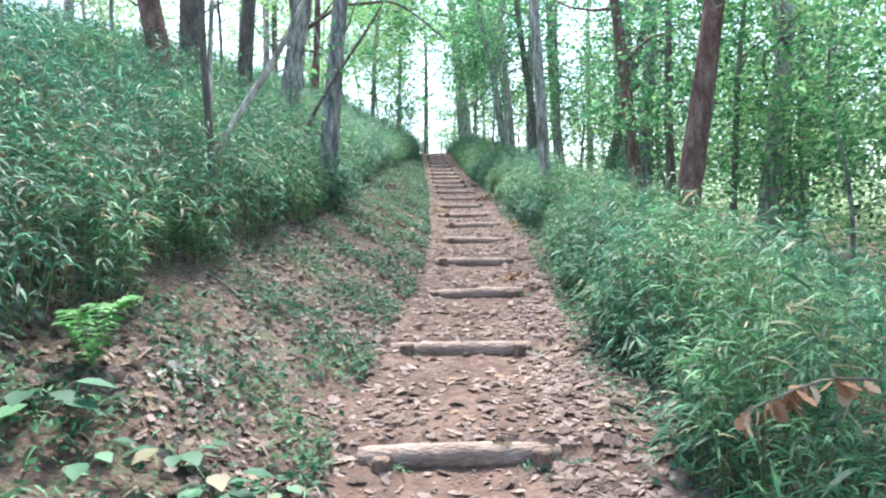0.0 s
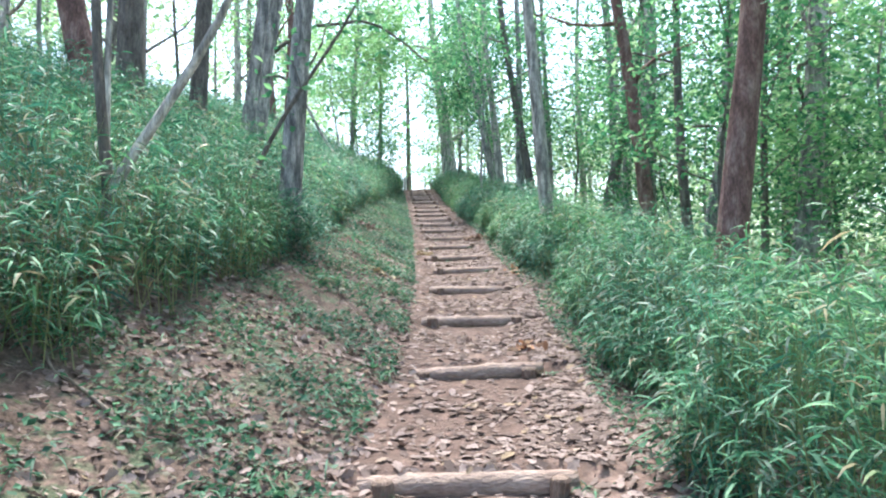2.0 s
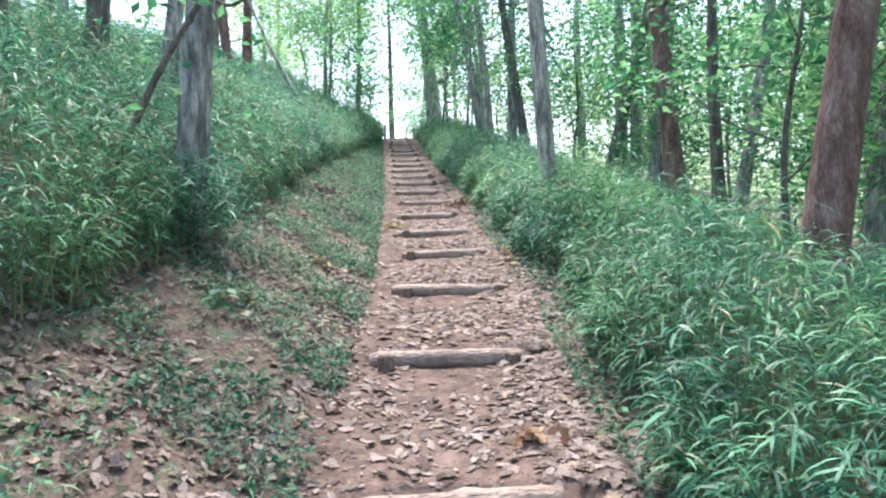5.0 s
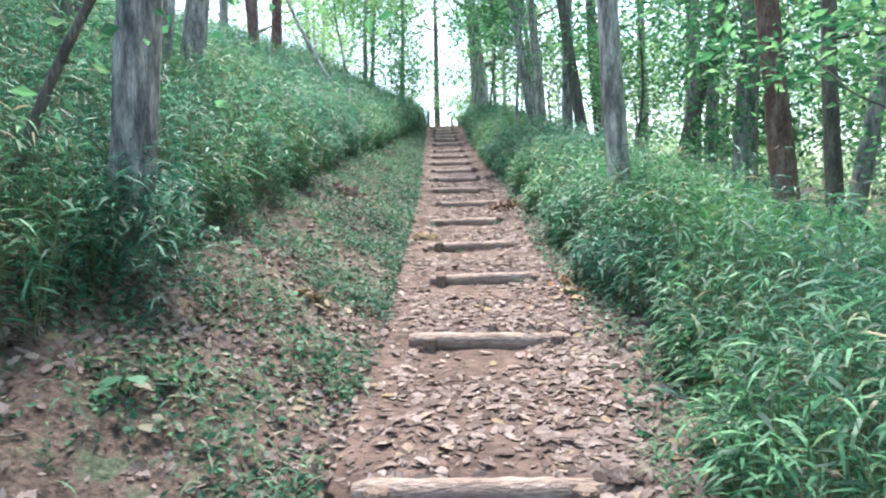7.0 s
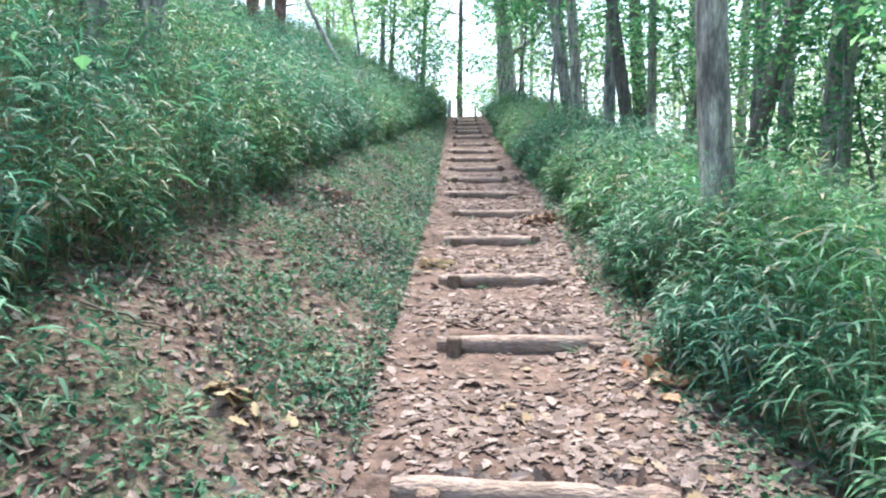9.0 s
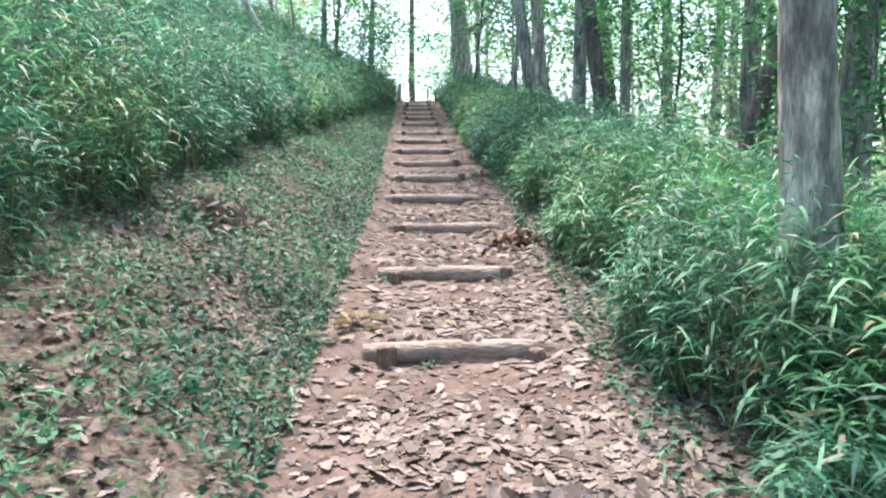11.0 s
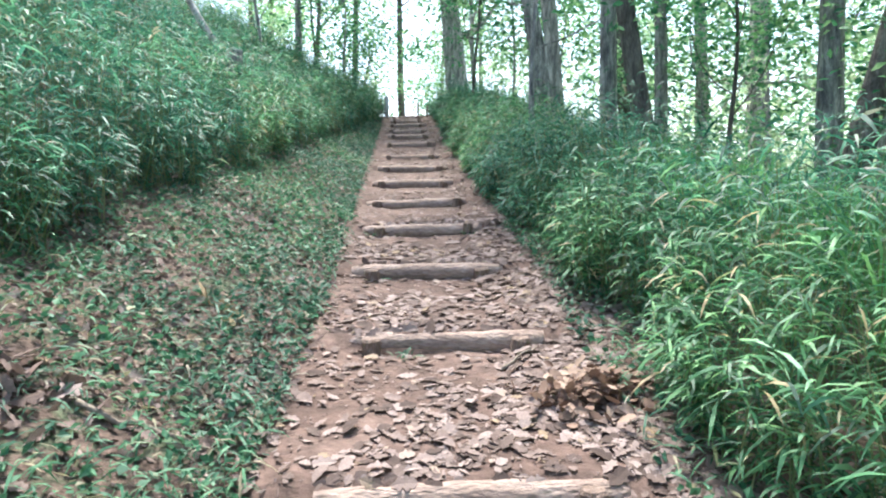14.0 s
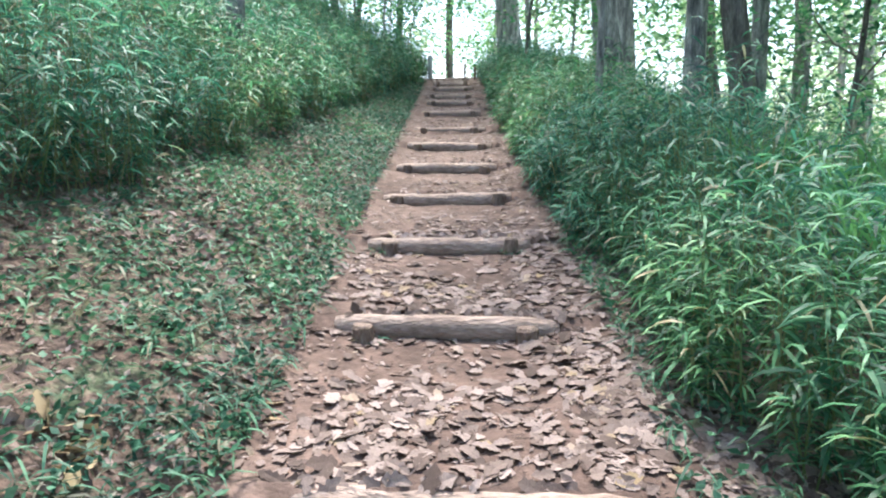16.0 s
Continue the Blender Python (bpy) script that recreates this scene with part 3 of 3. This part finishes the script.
# trees that arch over the path: leaves high above it, trunks to the sides
# the last three (y below 5) are out of view, added to shade the lower path
for k, (x, y, h, lf, up, far) in enumerate(((2.4, 39, 10, CANOPY_Y, .25, 5.0), (-4.2, 41, 10, CANOPY_Y, .25, 4.6), (3.3, 31, 9, CANOPY, .3, 4.0), (-3.3, 33, 9, CANOPY_Y, .35, 4.0), 
                                            (5.4, 4.6, 12, CANOPY, .55, 5.4), (4.6, 2.2, 12, CANOPY, .58, 4.6), (4.4, -2.0, 12, CANOPY, .5, 4.4))):
    z = float(ground_z(x, y))
    tree((x, y, z), (x - .06 * x, y, z + 3), h, .11, (BARK_G, BARK_D, BARK_P)[k % 3], "tall tree whose boughs arch over the path", lf, limbs=12, first=up, clumps=9, count=200, spread=.8, size=.19, seed=400 + k, reach=far, bow=.12, group="trees arching over the path")

# thin dark boughs that arch from the bank over the path
foot = np.array(bough_tree.location)
bare_branch([(-3.2, 16.4, 6.9), (-2.4, 16.5, 7.5), (-1.3, 16.5, 7.62), (-.6, 16.6, 7.35), (.2, 16.8, 6.75)] - foot, .05, bough_tree, "bough")
bare_branch([(-3.25, 16.4, 6.4), (-2.6, 16.4, 6.3), (-2.2, 16.3, 6.9), (-1.9, 16.3, 7.6)] - foot, .04, bough_tree, "bough")

# the woods beyond, from a few grown trees
PROTO = []
for k in range(5):
    x, y = ((9.5, 17.5), (-8.0, 21.0), (12.0, 23.0), (8.5, 27.0), (-7.5, 29.0))[k]
    z = float(ground_z(x, y))
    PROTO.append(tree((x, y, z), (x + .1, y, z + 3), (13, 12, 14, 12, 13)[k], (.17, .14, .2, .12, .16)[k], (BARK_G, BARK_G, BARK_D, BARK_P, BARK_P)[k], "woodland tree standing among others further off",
                      (HAZED_LEAF, CANOPY_Y, CANOPY_Y, HAZED_LEAF, HAZED_LEAF)[k], limbs=12, first=.12, clumps=7, count=130, spread=1.1, size=.16, seed=300 + k, reach=3.2, group="woodland trees further off"))
spots = random.Random(5)
made = []
while len(made) < 46:
    side = spots.random()
    if side < .55:
        x, y = spots.uniform(9.5, 34), spots.uniform(9, 60)
    elif side < .85:
        x, y = spots.uniform(-30, -9), spots.uniform(8, 60)
    else:
        x, y = spots.uniform(-12, 14), spots.uniform(50, 70)
    if all((x - a) ** 2 + (y - b) ** 2 > 6 for a, b in made) and not (y > 34 and abs(x + .6 + (y - 40) * .04) < 2.6):
        made.append((x, y))
        s = spots.uniform(.8, 1.2)
        copy_thing(PROTO[len(made) % 5], Matrix.Translation((x, y, float(ground_z(x, y)) - .1)) @ Matrix.Rotation(spots.uniform(0, 6.28), 4, "Z") @ Matrix.Scale(s, 4))

# unseen trees added behind the start and to both sides, to close the canopy and cut light
for k, (x, y) in enumerate(((-4.5, -6), (4.5, -5), (1.5, -11), (9, 0), (-11, 2))):
    copy_thing(PROTO[k % 5], Matrix.Translation((x, y, float(ground_z(x, y)) - .1)) @ Matrix.Rotation(k * 1.7, 4, "Z"))


# far leaves that fill the depth of the wood, in the haze-paled leaf colour
def far_wood():
    c = []
    while len(c) < 900:
        a = rng.uniform(0, 1)
        if a < .5:
            p = (rng.uniform(13, 45), rng.uniform(0, 70))
        elif a < .8:
            p = (rng.uniform(-40, -12), rng.uniform(0, 70))
        else:
            p = (rng.uniform(-30, 30), rng.uniform(62, 85))
        if abs(p[0] + .8) < 3.2:
            continue
        c.append((p[0], p[1], float(ground_z(*p)) + rng.uniform(0, 1) ** 1.5 * 13))
    while len(c) < 1700:
        p = (rng.uniform(7.5, 34) * (1 if rng.uniform() < .75 else -1.2), rng.uniform(4, 70))
        c.append((p[0], p[1], float(ground_z(*p)) + rng.uniform(.1, 1.6)))
    near = leaf_cloud(np.array(c), rng.uniform(.35, 1.5, len(c)), 60, .23)
    d = []
    while len(d) < 700:
        a, r = rng.uniform(-1.0, 1.25), rng.uniform(62, 105)
        p = (r * math.sin(a), r * math.cos(a))
        if abs(p[0] + 1.4) > 2.4:
            d.append((p[0], p[1], float(ground_z(*p)) + rng.uniform(0, 1) ** 1.2 * 22))
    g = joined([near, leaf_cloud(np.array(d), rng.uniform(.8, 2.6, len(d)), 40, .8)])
    ob = new("far_wood", mesh_from("far_wood", *g, [HAZED_LEAF]))
    tagged(ob, "distant mixed green foliage of the wood", "foliage", kind="stuff")


far_wood()


# ---- low growth and litter ----
def on_ground(x, y, lift=0.0):
    return np.stack([x, y, ground_z(x, y) + lift], 1)


def slope_up(x, y):
    dx = (ground_z(x + .05, y) - ground_z(x - .05, y)) / .1
    dy = (ground_z(x, y + .05) - ground_z(x, y - .05)) / .1
    return unit(np.stack([-dx, -dy, np.ones_like(dx)], 1))


def litter(n, y0, y1, low, high, size):
    y = rng.uniform(y0, y1, n)
    x = centre(y) + rng.uniform(low, high, n)
    return x, y, rng.uniform(.6, 1.35, n) * size


def litter_mesh(x, y, L, tilt=.25, lift=.006):
    up = unit(slope_up(x, y) + rng.normal(0, tilt, (len(x), 3)))
    a = rng.uniform(0, 2 * math.pi, len(x))
    way = np.stack([np.cos(a), np.sin(a), np.zeros(len(x))], 1)
    way = unit(way - up * (way * up).sum(1, keepdims=True))
    return oak_leaves(on_ground(x, y, lift) - way * L[:, None] * .5 + up * .006, way, L, L * rng.uniform(.4, .75, len(x)), up)


def keep(x, y, L, m):
    return x[m], y[m], L[m]


def below_log(y):
    """How far y lies below the next log up, in metres."""
    logs = np.array(LOGS)
    return logs[np.clip(np.searchsorted(logs, y), 0, len(logs) - 1)] - y


def path_litter():
    for n, y0, y1, size in ((36000, 1.0, 20, .088), (30000, 1.0, 35, .062)):
        x, y, L = litter(n, y0, y1, -1.0, 1.55, size)
        o = x - centre(y)
        w = np.interp(o, [-1, -.75, -.5, -.3, .3, .6, 1.5], [.25, .1, .35, .8, .8, 1, 1]) * np.clip(.85 + .75 * rnd_noise(x, y, 1.6), .1, 1)
        scuffed = np.interp(below_log(y), [0, .12, .5, .85], [.35, .12, .2, 1])      # worn bare below each log
        side = np.interp(o, [-.6, -.35, .25, .55], [.7, 0, 0, 1])
        trodden = np.interp(y, [0, 9, 12, 16], [.3, .35, .7, .95])
        w *= side + (1 - side) * scuffed * trodden
        g1 = litter_mesh(*keep(x, y, L, rng.uniform(0, 1, len(x)) < w), tilt=.13, lift=.003)
        ob = new("leaf_litter", mesh_from("leaf_litter", *g1, [LITTER]))
        tagged(ob, "dry beige and brown fallen leaves strewn over the path", "fallen leaves", kind="stuff")


def bank_litter():
    x, y, L = litter(40000, 0.5, 33, -3.1, -.7, .07)
    m = rng.uniform(0, 1, len(x)) < np.clip(np.interp(y, [0, 12, 17], [.6, .65, .4]) + .7 * rnd_noise(x, y, 1.2), .1, 1)
    ob = new("leaf_litter", mesh_from("leaf_litter", *litter_mesh(*keep(x, y, L, m), tilt=.5), [LITTER]))
    tagged(ob, "dry leaves caught among low weeds on the bank", "fallen leaves", kind="stuff")


def bank_weeds():
    n = 110000
    y = rng.uniform(.5, 33, n)
    x = centre(y) - .74 - 2.2 * rng.uniform(0, 1, n) ** 1.25
    m = rng.uniform(0, 1, n) < np.clip(.5 + .9 * rnd_noise(x, y, 1.9) + np.interp(y, [0, 11, 15, 22], [-.12, -.05, .5, .7]), .05, 1)
    x, y = x[m], y[m]
    n = len(x)
    p = on_ground(x, y, 0) + np.stack([np.zeros(n), np.zeros(n), rng.uniform(.005, .09, n)], 1)
    v = 9000                                                    # seedlings and dry blades along the hedge foot
    y2 = rng.uniform(1, 30, v)
    x2 = np.interp(y2, RY, RX) + rng.normal(-.05, .16, v)
    x2 = np.maximum(x2, centre(y2) + .8)
    p = np.concatenate([p, on_ground(x2, y2, 0) + np.stack([np.zeros(v), np.zeros(v), rng.uniform(.005, .12, v)], 1)])
    n += v
    mix = rng.permutation(n)
    p = p[mix]
    a = rng.uniform(0, 6.28, n)
    way = np.stack([np.cos(a), np.sin(a), rng.uniform(-.1, .9, n)], 1)
    h = n // 2
    L = rng.uniform(.024, .060, n)
    g1 = leaves(p[:h], way[:h], L[:h], L[:h] * .65)
    g2 = blades(p[h:], way[h:], L[h:] * 2.6, L[h:] * .2, .5)
    ob = new("low_weeds", mesh_from("low_weeds", *joined([g1, g2]), [WEED]))
    tagged(ob, "patchy low green weeds and grass on the bank", "weeds", kind="stuff")


def crumbs():
    n = 60000
    y = rng.uniform(1.0, 26, n)
    x = centre(y) + rng.uniform(-2.6, 1.5, n)
    m = rng.uniform(0, 1, n) < np.clip(.5 + .6 * rnd_noise(x, y, 2.3), .1, 1)
    x, y = x[m], y[m]
    a = rng.uniform(0, 6.28, len(x))
    L = rng.uniform(.015, .045, len(x))
    up = slope_up(x, y)
    way = np.stack([np.cos(a), np.sin(a), 0 * a], 1)
    way = unit(way - up * (way * up).sum(1, keepdims=True))
    side = np.cross(way, up)
    p = on_ground(x, y, .007)
    W = L * rng.uniform(.15, .6, len(x))
    v = np.stack([p, p + way * L[:, None] * .5 + side * W[:, None] * .5, p + way * L[:, None] + up * .006, p + way * L[:, None] * .5 - side * W[:, None] * .5], 1).reshape(-1, 3)
    loops = (np.array([0, 1, 2, 0, 2, 3])[None] + 4 * np.arange(len(x))[:, None]).ravel()
    ob = new("leaf_crumbs", mesh_from("leaf_crumbs", v, np.full(len(x) * 2, 3), loops, [LITTER]))
    tagged(ob, "broken bits of dry leaf and twig on the soil", "leaf crumbs", kind="stuff")


crumbs()
path_litter()
bank_litter()
bank_weeds()


# single fallen leaves on the trodden steps
def single_leaves():
    kinds = []
    for k in range(8):
        L = np.array([.1])
        kinds.append(mesh_from("fallen_leaf", *oak_leaves(np.array([[-.05, 0, .008]]), np.array([[1.0, 0, 0]]), L, L * rng.uniform(.45, .65), np.array([[0, 0, 1.0]])), [LITTER]))
    x, y, L = litter(280, 3.7, 20, -.55, 1.1, 1.0)
    up = slope_up(x, y)
    for k in range(len(x)):
        ob = new("fallen_leaf", kinds[k % 8])
        ob.parent = ground
        tilt = Vector(up[k] + rng.normal(0, .2, 3)).to_track_quat("Z", "Y").to_matrix().to_4x4()
        ob.matrix_basis = Matrix.Translation((x[k], y[k], float(ground_z(x[k], y[k])) + .012)) @ tilt @ Matrix.Rotation(rng.uniform(0, 6.28), 4, "Z") @ Matrix.Scale(float(L[k]), 4)


single_leaves()


# ---- single plants, dead leaves, sticks ----
def fern(x, y, size, seed):
    r = np.random.default_rng(seed)
    t = empty("fern", (x, y, float(ground_z(x, y)) - .01))
    for k in range(7):
        a = k * .9 + r.uniform(-.2, .2)
        f = np.linspace(0, 1, 15)
        ln = size * r.uniform(.75, 1.1)
        out = np.array([math.cos(a), math.sin(a), 0])
        rib = out * (f[:, None] ** 1.3) * ln * .55 + np.array([0, 0, 1.0]) * (np.sin(f * 1.9)[:, None] * ln * .85)
        side = np.cross(out, [0, 0, 1.0])
        groups = [tube(rib, np.linspace(.004, .001, 15), 4)]
        base = np.concatenate([rib[2:], rib[2:]])
        way = np.concatenate([side + out * .35] * 1 + [-side + out * .35]).reshape(2, 3).repeat(13, 0)
        w = np.concatenate([np.sin(f[2:] * 2.6 + .35), np.sin(f[2:] * 2.6 + .35)]) * ln * .26 + .008
        groups.append(blades(base, way, w, w * .28 + .004, .12))
        part("frond", mesh_from("frond", *joined(groups), [FERN]), t)
    tagged(t, "bright green fern with arching feathered fronds on the bank", "fern")


def broad_plant(x, y, n, size, seed):
    r = np.random.default_rng(seed)
    t = empty("broadleaf_plant", (x, y, float(ground_z(x, y)) - .01))
    for k in range(n):
        a = k * 2.4 + r.uniform(-.3, .3)
        rr = size * r.uniform(.3, 1.3)
        tip = np.array([math.cos(a) * rr, math.sin(a) * rr, size * r.uniform(.5, 1.3)])
        stem = tube(np.array([[0, 0, 0], tip * [.4, .4, .7], tip]), [.003, .0025, .002], 4)
        L = size * r.uniform(.75, 1.15)
        way = np.array([[math.cos(a), math.sin(a), -.15]])
        side = unit(np.cross(way, [[0, 0, 1.0]]))
        up = np.cross(side, way)
        W = L * .38
        q = lambda f, w, h: tip + way[0] * L * f + side[0] * W * w + up[0] * L * h
        v = np.array([q(0, 0, 0), q(.2, .8, .05), q(.5, 1, .04), q(.8, .5, -.02), q(1.05, 0, -.1), q(.8, -.5, -.02), q(.5, -1, .04), q(.2, -.8, .05), q(.35, 0, -.01), q(.7, 0, -.03)])
        lp = [0, 1, 8, 1, 2, 9, 8, 2, 3, 4, 9, 0, 8, 7, 7, 8, 9, 6, 6, 9, 4, 5]
        sz = [3, 4, 4, 3, 4, 4]
        part("leaf", mesh_from("leaf", *joined([(v, np.array(sz), np.array(lp)), stem]), [WEED], smooth=True), t)
    tagged(t, "small bright green broad-leaved plant among dry leaves", "plant", "broad-leaved plants on the bank")


def tuft(x, y, n, size, seed):
    r = np.random.default_rng(seed)
    a = r.uniform(0, 6.28, n)
    b = np.stack([r.normal(0, size * .25, n), r.normal(0, size * .15, n), np.zeros(n)], 1)
    way = np.stack([np.cos(a), np.sin(a), r.uniform(.3, 1.5, n)], 1)
    L = r.uniform(.5, 1.1, n) * size
    ob = new("grass_tuft", mesh_from("grass_tuft", *blades(b, way, L, L * .09, .5), [WEED]))
    ob.location = (x, y, float(ground_z(x, y)) - .005)
    tagged(ob, "small tuft of green grass rooted beside a log step", "grass tuft", "grass tufts by the steps")


def leaf_pile(x, y, n, width, tall, mat, label, size=.09, seed=0):
    r = np.random.default_rng(seed)
    d = r.normal(0, width * .45, (n, 2))
    z = tall * np.exp(-(d ** 2).sum(1) / width ** 2) * r.uniform(.1, 1, n)
    px, py = x + d[:, 0], y + d[:, 1]
    gz = float(ground_z(x, y))
    p = np.stack([d[:, 0], d[:, 1], ground_z(px, py) - gz + z + .006], 1)
    up = unit(r.normal(0, .6, (n, 3)) + np.array([0, 0, 1.0]))
    a = r.uniform(0, 6.28, n)
    way = np.stack([np.cos(a), np.sin(a), 0 * a], 1)
    way = unit(way - up * (way * up).sum(1, keepdims=True))
    L = r.uniform(.7, 1.3, n) * size
    ob = new("leaf_pile", mesh_from("leaf_pile", *oak_leaves(p, way, L, L * .6, up), [mat]))
    ob.location = (x, y, gz)
    tagged(ob, label, "fallen leaves", kind="stuff")


def dead_sprig(start, end, n, mat, label, size=.09, seed=0):
    r = np.random.default_rng(seed)
    t = empty("dead_sprig", start)
    e = np.array(end) - np.array(start)
    f = np.linspace(0, 1, 7)
    pts = e * f[:, None] + np.array([0, 0, .06]) * np.sin(f * 3)[:, None] + r.normal(0, .012, (7, 3)) * f[:, None]
    part("twig", mesh_from("twig", *tube(pts, np.linspace(.008, .003, 7), 5), [TWIG]), t)
    k = r.uniform(.15, 1, n)
    p = np.stack([np.interp(k, f, pts[:, i]) for i in range(3)], 1)
    way = unit(r.normal(0, .6, (n, 3)) + np.array([0, 0, -.8]))
    L = r.uniform(.7, 1.3, n) * size
    part("dry_leaves", mesh_from("dry_leaves", *oak_leaves(p, way, L, L * .6, unit(r.normal(size=(n, 3)))), [mat]), t)
    tagged(t, label, "dead branch")


def stick(x, y, length, turn, rad, seed):
    r = np.random.default_rng(seed)
    f = np.linspace(-.5, .5, 8)
    px, py = x + np.cos(turn) * length * f, y + np.sin(turn) * length * f
    gz = float(ground_z(x, y))
    pts = np.stack([px - x, py - y, ground_z(px, py) - gz + rad + .012], 1) + r.normal(0, .008, (8, 3))
    ob = new("stick", mesh_from("stick", *tube(pts, np.linspace(rad, rad * .5, 8), 6, .1), [TWIG], smooth=True))
    ob.location = (x, y, gz)
    tagged(ob, "dry brown fallen stick lying on the leaf litter", "stick", "fallen sticks")


def stump(x, y, rad, tall, mat, label):
    z = float(ground_z(x, y))
    pts = np.array([[0, 0, -.1], [0, 0, .1], [.02, 0, tall * .6], [.03, 0, tall - .03], [.03, 0, tall]])
    ob = new("tree_stump", mesh_from("tree_stump", *tube(pts, [rad * 1.35, rad * 1.1, rad, rad * .97, rad * .85], 12, .08), [mat], smooth=False))
    ob.location = (x, y, z)
    tagged(ob, label, "stump")


fern(-1.75, 3.4, .4, 1)
for k, (x, y, n, sz) in enumerate(((-1.72, 2.9, 9, .16), (-1.45, 2.75, 6, .12), (-.95, 2.8, 12, .12), (-1.15, 2.95, 9, .11), (-.75, 3.0, 8, .09), (-1.15, 9.35, 9, .11), (-1.0, 9.1, 6, .07), (-1.05, 16.8, 6, .07),
                                   (-1.3, 4.6, 6, .07), (-1.0, 5.6, 6, .07), (-1.6, 6.2, 5, .07), (-1.2, 7.9, 6, .06), (-.9, 12.9, 6, .06), (-.95, 14.8, 7, .07), (-1.4, 17.6, 6, .07), (-.85, 18.2, 6, .06))):
    broad_plant(x, y, n, sz, 20 + k)
for k, (i, dx) in enumerate(((1, -.42), (1, .3), (1, .52), (2, .5), (2, -.5), (3, .5), (7, -.1), (8, -.45), (8, .45), (9, -.2), (10, -.45), (11, -.5), (11, .4), (6, .5))):
    tuft(float(centre(LOGS[i])) + dx, LOGS[i] - .11, 22, .13, 50 + k)
leaf_pile(.84, 7.85, 16, .16, .05, ORANGE, "small heap of orange-brown dead leaves on the path", .12, 1)
leaf_pile(1.38, 12.25, 26, .2, .08, ORANGE, "orange-brown dead leaves heaped beside the hedge", .12, 2)
leaf_pile(1.15, 16.35, 260, .26, .13, BROWN, "dark heap of curled brown leaves at the path edge", .075, 3)
leaf_pile(-.67, 11.47, 18, .16, .05, YELLOW, "few yellowed fallen leaves among litter", .11, 4)
leaf_pile(-1.2, 15.75, 130, .34, .1, LITTER, "heap of large curled dry leaves on the bank", .1, 5)
leaf_pile(-1.38, 3.65, 40, .2, .08, PALE, "bleached grey dead leaves in a small heap", .08, 6)
leaf_pile(-2.45, 4.0, 60, .22, .22, PALE, "bleached dead plant stalks below the bamboo grass", .13, 7)
leaf_pile(-.05, 14.6, 20, .2, .06, YELLOW, "pale yellow leaves beside a log step", .11, 8)
leaf_pile(-.72, 17.1, 20, .16, .05, YELLOW, "yellow and beige fallen leaves among weeds", .1, 9)
leaf_pile(1.62, 10.1, 6, .12, .04, PALE, "few pale fallen leaves at the hedge foot", .12, 10)
dead_sprig((1.72, 2.65, .95), (1.12, 2.55, .86), 34, ORANGE, "dead branch with hanging orange-brown leaves in the hedge", .085, 1)
dead_sprig((2.7, 17.4, 2.9), (2.45, 17.2, 3.35), 14, ORANGE, "dead sprig with orange leaves above the bamboo grass", .10, 2)
dead_sprig((2.95, 18.3, 3.0), (2.75, 18.3, 3.45), 12, ORANGE, "dead sprig with orange leaves above the bamboo grass", .10, 3)
dead_sprig((-2.25, 6.2, 1.7), (-2.0, 6.1, 1.95), 12, BROWN, "withered leaves caught in the bamboo grass", .12, 4)
for k, (x, y, ln, tu) in enumerate(((-1.45, 10.95, .7, 2.4), (-1.1, 12.5, .8, -.5), (-1.55, 12.2, .5, 1.9), (-1.35, 11.7, .45, .4), (-.65, 15.9, .5, .1), (-1.7, 16.2, .9, 1.4), (-1.5, 8.7, .5, .7), (-1.7, 5.3, .6, 2.7), (-.5, 17.7, .35, .2), (.9, 16.9, .3, .8))):
    stick(x, y, ln, tu, .010 + .004 * (k % 3), k)
stump(6.1, 27.5, .14, .55, BARK_D, "dark rotting tree stump in the undergrowth")
stump(-2.3, 23.0, .11, .95, BARK_G, "grey broken stump half hidden by bamboo grass")


# pale seeding grass at the edge of the wood
def seeding_grass():
    n = 1500
    y = rng.uniform(11.5, 20, n)
    x = 2.3 + rng.uniform(0, 1, n) ** 1.3 * 3 + .3 * rnd_noise(y * 0, y, 1.0)
    b = np.repeat(on_ground(x, y, 0), 5, 0) + rng.normal(0, .04, (n * 5, 3)) * np.array([1, 1, 0])
    a = rng.uniform(0, 6.28, n * 5)
    b[:, 2] += rng.uniform(.25, .6, n * 5)
    way = np.stack([np.cos(a) * .6, np.sin(a) * .6, rng.uniform(.6, 1.6, n * 5)], 1)
    L = rng.uniform(.3, .6, n * 5)
    ob = new("tall_grass", mesh_from("tall_grass", *blades(b, way, L, L * .03, .35), [FERN]))
    tagged(ob, "pale green tall grass growing through the bamboo grass", "grass", kind="stuff")


seeding_grass()


# small posts where the steps end
def path_post(x, y, tall, rad, mat, label):
    z = float(ground_z(x, y))
    pts = np.array([[0, 0, -.15], [0, 0, tall * .5], [.01, 0, tall - .03], [.01, 0, tall]])
    ob = new("post", mesh_from("post", *tube(pts, [rad, rad, rad * .97, rad * .75], 10, .04), [mat], smooth=True))
    ob.location = (x, y, z)
    tagged(ob, label, "post", "posts at the head of the path")


path_post(.15, 33.9, .4, .03, CUTWOOD, "short brown wooden post at the head of the path")
path_post(.43, 33.5, .36, .03, CUTWOOD, "short brown wooden post at the head of the path")
path_post(-.81, 33.9, .62, .07, PALE_WOOD, "pale weathered marker post beside the top step")
